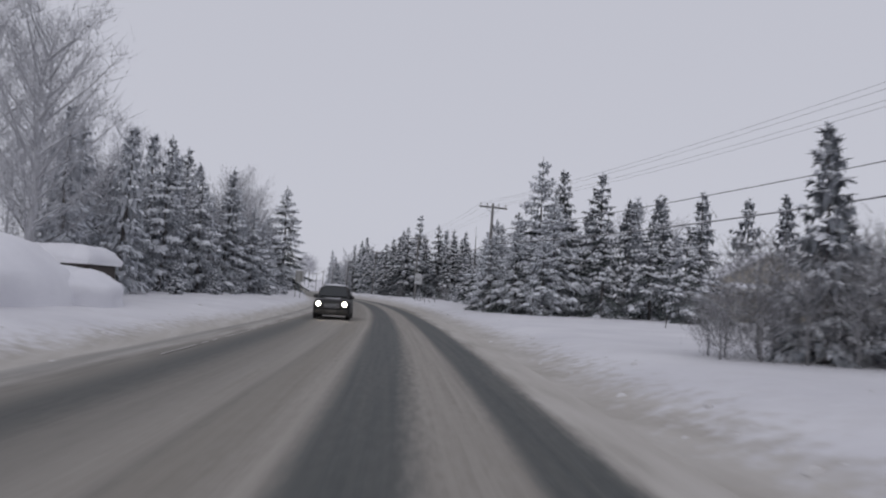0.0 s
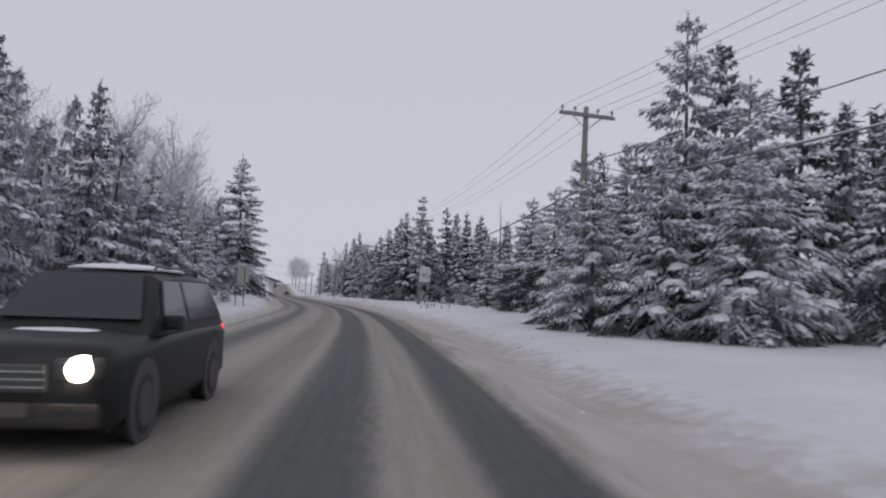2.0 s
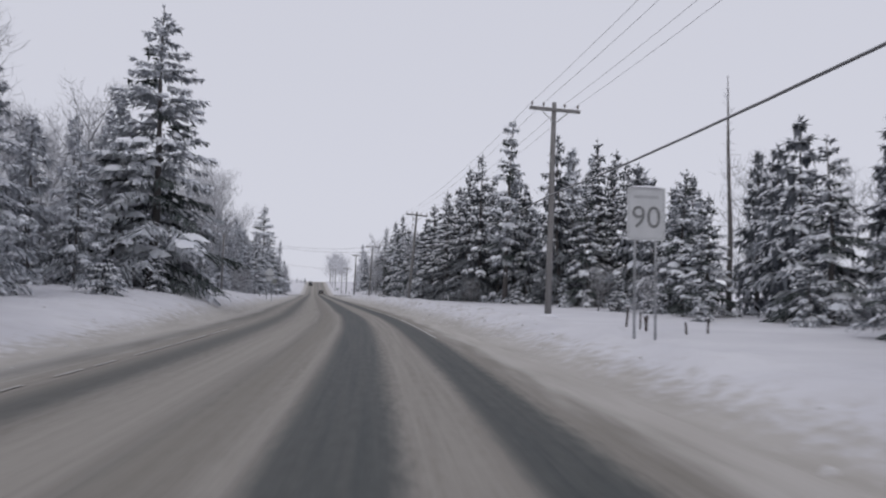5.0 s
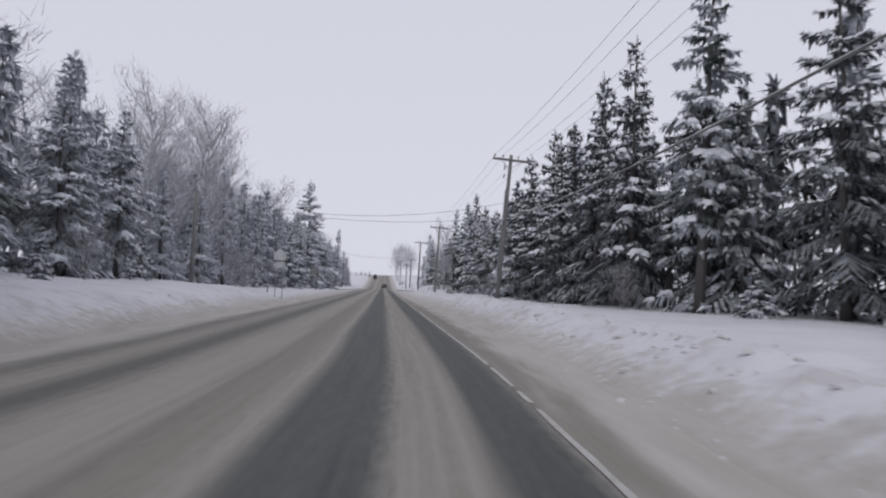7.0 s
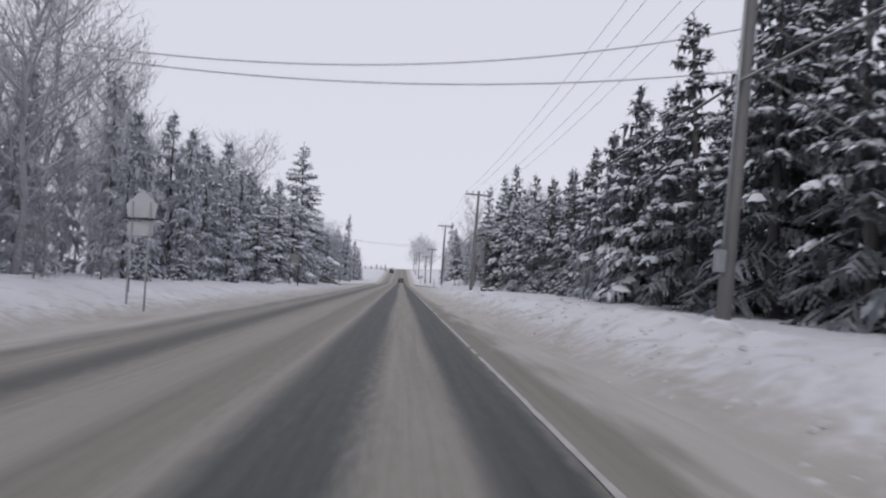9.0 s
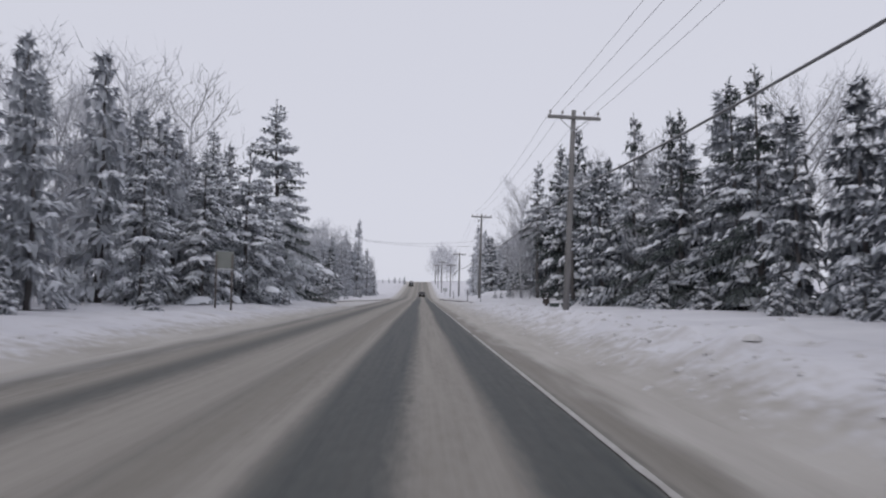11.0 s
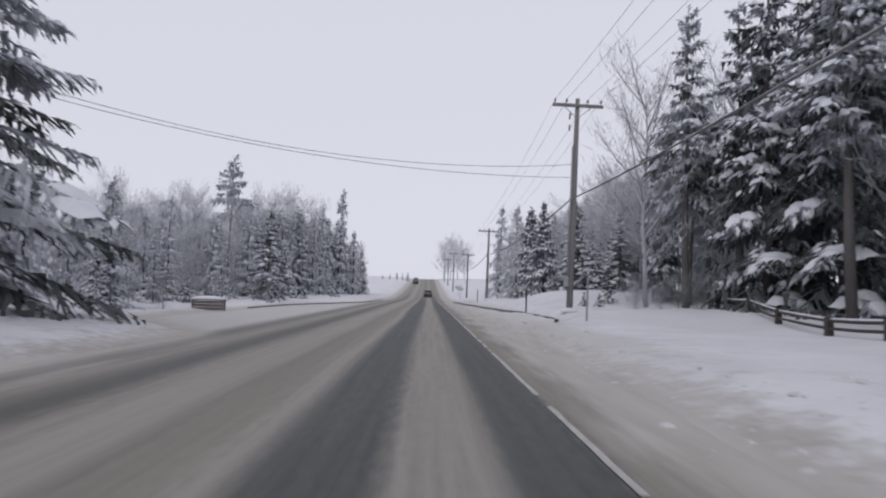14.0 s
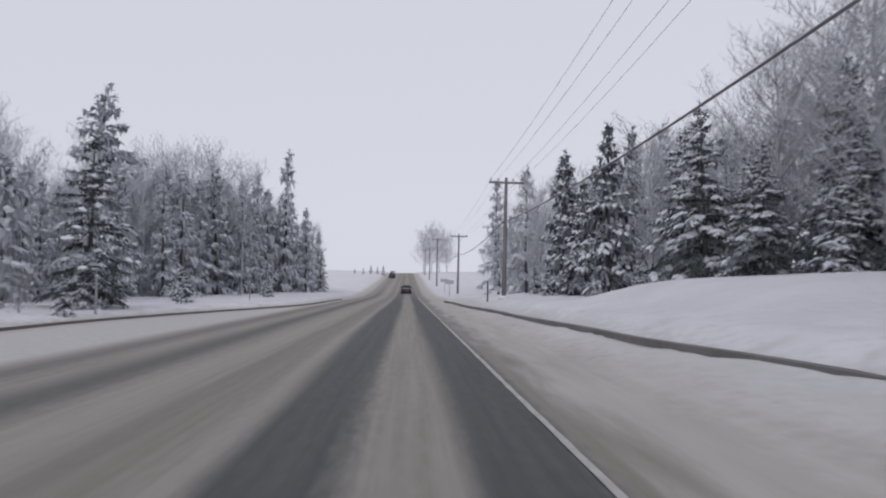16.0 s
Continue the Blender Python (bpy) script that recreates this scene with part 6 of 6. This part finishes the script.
    for s in (-1, 1):
        for ya, yb, yc, yd in ((y0 + 0.42, L * 0.54, L * 0.54, y1 + 0.02), (L * 0.56, y3 - 0.22, y2 - 0.06, L * 0.56)):
            pts = [(s * (cw - 0.045), ya, t), (s * (cw - 0.045), yb, t), (s * (cw - inset * 0.94), yc, zt + 0.0), (s * (cw - inset * 0.94), yd, zt + 0.0)]
            panel("side_window", pts if s > 0 else pts[::-1], 0.035, GLASS)
        part("mirror", Build().box((s * (hw + 0.02) - 0.1, y0 + 0.45, hood * 1.02), (s * (hw + 0.02) + 0.1, y0 + 0.62, hood * 1.02 + 0.17), bevel=0.04).mesh("mirror", paint), ob)
        housing = part("lamp_housing", Build().box((s * hw * 0.68 - 0.2, -0.02, hood * 0.67), (s * hw * 0.68 + 0.2, 0.14, hood * 0.86), bevel=0.05).mesh("lamp_housing", SIGN_BLACK), ob)
        lamp = Build().lathe([(0.115, -0.045), (0.115, 0.0), (0.10, 0.03), (0.06, 0.05)], 20, Matrix.Translation((s * hw * 0.70, 0.0, hood * 0.765)) @ Matrix.Rotation(radians(90), 4, "X"))
        part("headlight", lamp.mesh("headlight", lights or GLASS), housing, "lit headlight" if lights else "headlight")
        part("tail_light", Build().box((s * hw * 0.78 - 0.12, L - 0.06, hood * 0.72), (s * hw * 0.78 + 0.12, L + 0.02, hood * 0.98), bevel=0.02).mesh("tail_light", TAILLIGHT), ob, "red tail light")
        for yw in (L * 0.19, L * 0.79):
            rad = 0.36 if suv else 0.32
            wm = Matrix.Translation((s * (hw - 0.11), yw, rad)) @ Matrix.Rotation(radians(90), 4, "Y")
            wh = part("wheel", Build().lathe([(rad * 0.75, -0.12), (rad * 0.96, -0.115), (rad, -0.06), (rad, 0.06), (rad * 0.96, 0.115), (rad * 0.75, 0.12)], 24, wm).mesh("tyre", RUBBER, True), ob)
            part("rim", Build().lathe([(rad * 0.62, -0.135), (rad * 0.62, 0.135)], 18, wm).mesh("rim", GRIME), wh)
            part("wheel_arch", Build().lathe([(rad * 1.2, -0.02), (rad * 1.2, 0.02)], 22, Matrix.Translation((s * (hw - 0.012), yw, rad + 0.03)) @ Matrix.Rotation(radians(90), 4, "Y")).mesh("wheel_arch", SIGN_BLACK), ob)
    part("grille", Build().box((-hw * 0.42, -0.04, hood * 0.56), (hw * 0.42, 0.06, hood * 0.80), bevel=0.02).mesh("grille", SIGN_BLACK), ob, "black grille")
    for i in range(3):
        part("grille_bar", Build().box((-hw * 0.40, -0.055, hood * (0.60 + 0.065 * i)), (hw * 0.40, -0.035, hood * (0.615 + 0.065 * i)), bevel=0.006).mesh("grille_bar", STEEL), ob)
    part("front_plate", Build().box((-0.26, -0.065, gc + 0.16), (0.26, -0.052, gc + 0.28)).mesh("front_plate", GRIME), ob)
    part("hood_snow", Build().lump((0, L * 0.22, hood * 0.985), (hw * 0.62, L * 0.05, 0.07), 0.2, random.Random(8), 3, 14).mesh("hood_snow", SNOW, True), ob, "strip of snow below the windscreen")
    for s in (-1, 1):
        part("roof_rail", Build().tube([(s * cw * 0.66, y1 + 0.15, height - 0.03), (s * cw * 0.66, y1 + 0.25, height + 0.05), (s * cw * 0.66, y2 - 0.2, height + 0.05), (s * cw * 0.66, y2 - 0.1, height - 0.03)], [0.018] * 4, 6).mesh("roof_rail", SIGN_BLACK), ob)
    part("front_bumper", Build().box((-hw * 0.9, -0.05, gc + 0.06), (hw * 0.9, 0.14, hood * 0.48), bevel=0.06).mesh("front_bumper", RUBBER), ob, "grimy black bumper")
    part("rear_bumper", Build().box((-hw * 0.92, L - 0.12, gc + 0.06), (hw * 0.92, L + 0.05, hood * 0.50), bevel=0.05).mesh("rear_bumper", GRIME), ob)
    part("number_plate", Build().box((-0.26, L + 0.051, hood * 0.60), (0.26, L + 0.06, hood * 0.74)).mesh("number_plate", SIGN_WHITE), ob)
    if snow:
        part("roof_snow", Build().lump((0, (y1 + y2) / 2, height + 0.0), (cw * 0.72, (y2 - y1) * 0.52, 0.09), 0.06, random.Random(3), 4, 18).mesh("roof_snow", SNOW, True), ob, "snow left on the roof")
    return ob


def on_road(u, y, heading):
    slope = math.degrees(math.atan2(hill_z(y + 2) - hill_z(y - 2), 4))
    bend = math.degrees(math.atan2(road_x(y + 2) - road_x(y - 2), 4))
    return Matrix.Translation((road_x(y) + u, y, road_z(u, y))) @ pose(0, 0, 0, 0, 0, -bend) @ pose(0, 0, 0, slope) @ pose(0, 0, 0, 0, 0, heading)


car("sport_utility_car", "dark oncoming sport utility car with lit headlights, snowy roof", 4.7, 1.86, 1.72, PAINT_DARK, on_road(-3.55, 34.6, 0), True, HEADLIGHT)
car("hatchback_car", "small dark car seen from behind on the wet lane", 4.2, 1.78, 1.5, PAINT_RED, on_road(0.0, 352.0, 0), False, None, False)
car("sport_utility_car", "dark car coming down the far hill", 4.7, 1.86, 1.75, PAINT_DARK, on_road(-4.6, 447.0, 0), True)
car("sport_utility_car", "dark car coming down the far hill", 4.7, 1.86, 1.75, PAINT_DARK, on_road(-4.9, 470.0, 0), True)
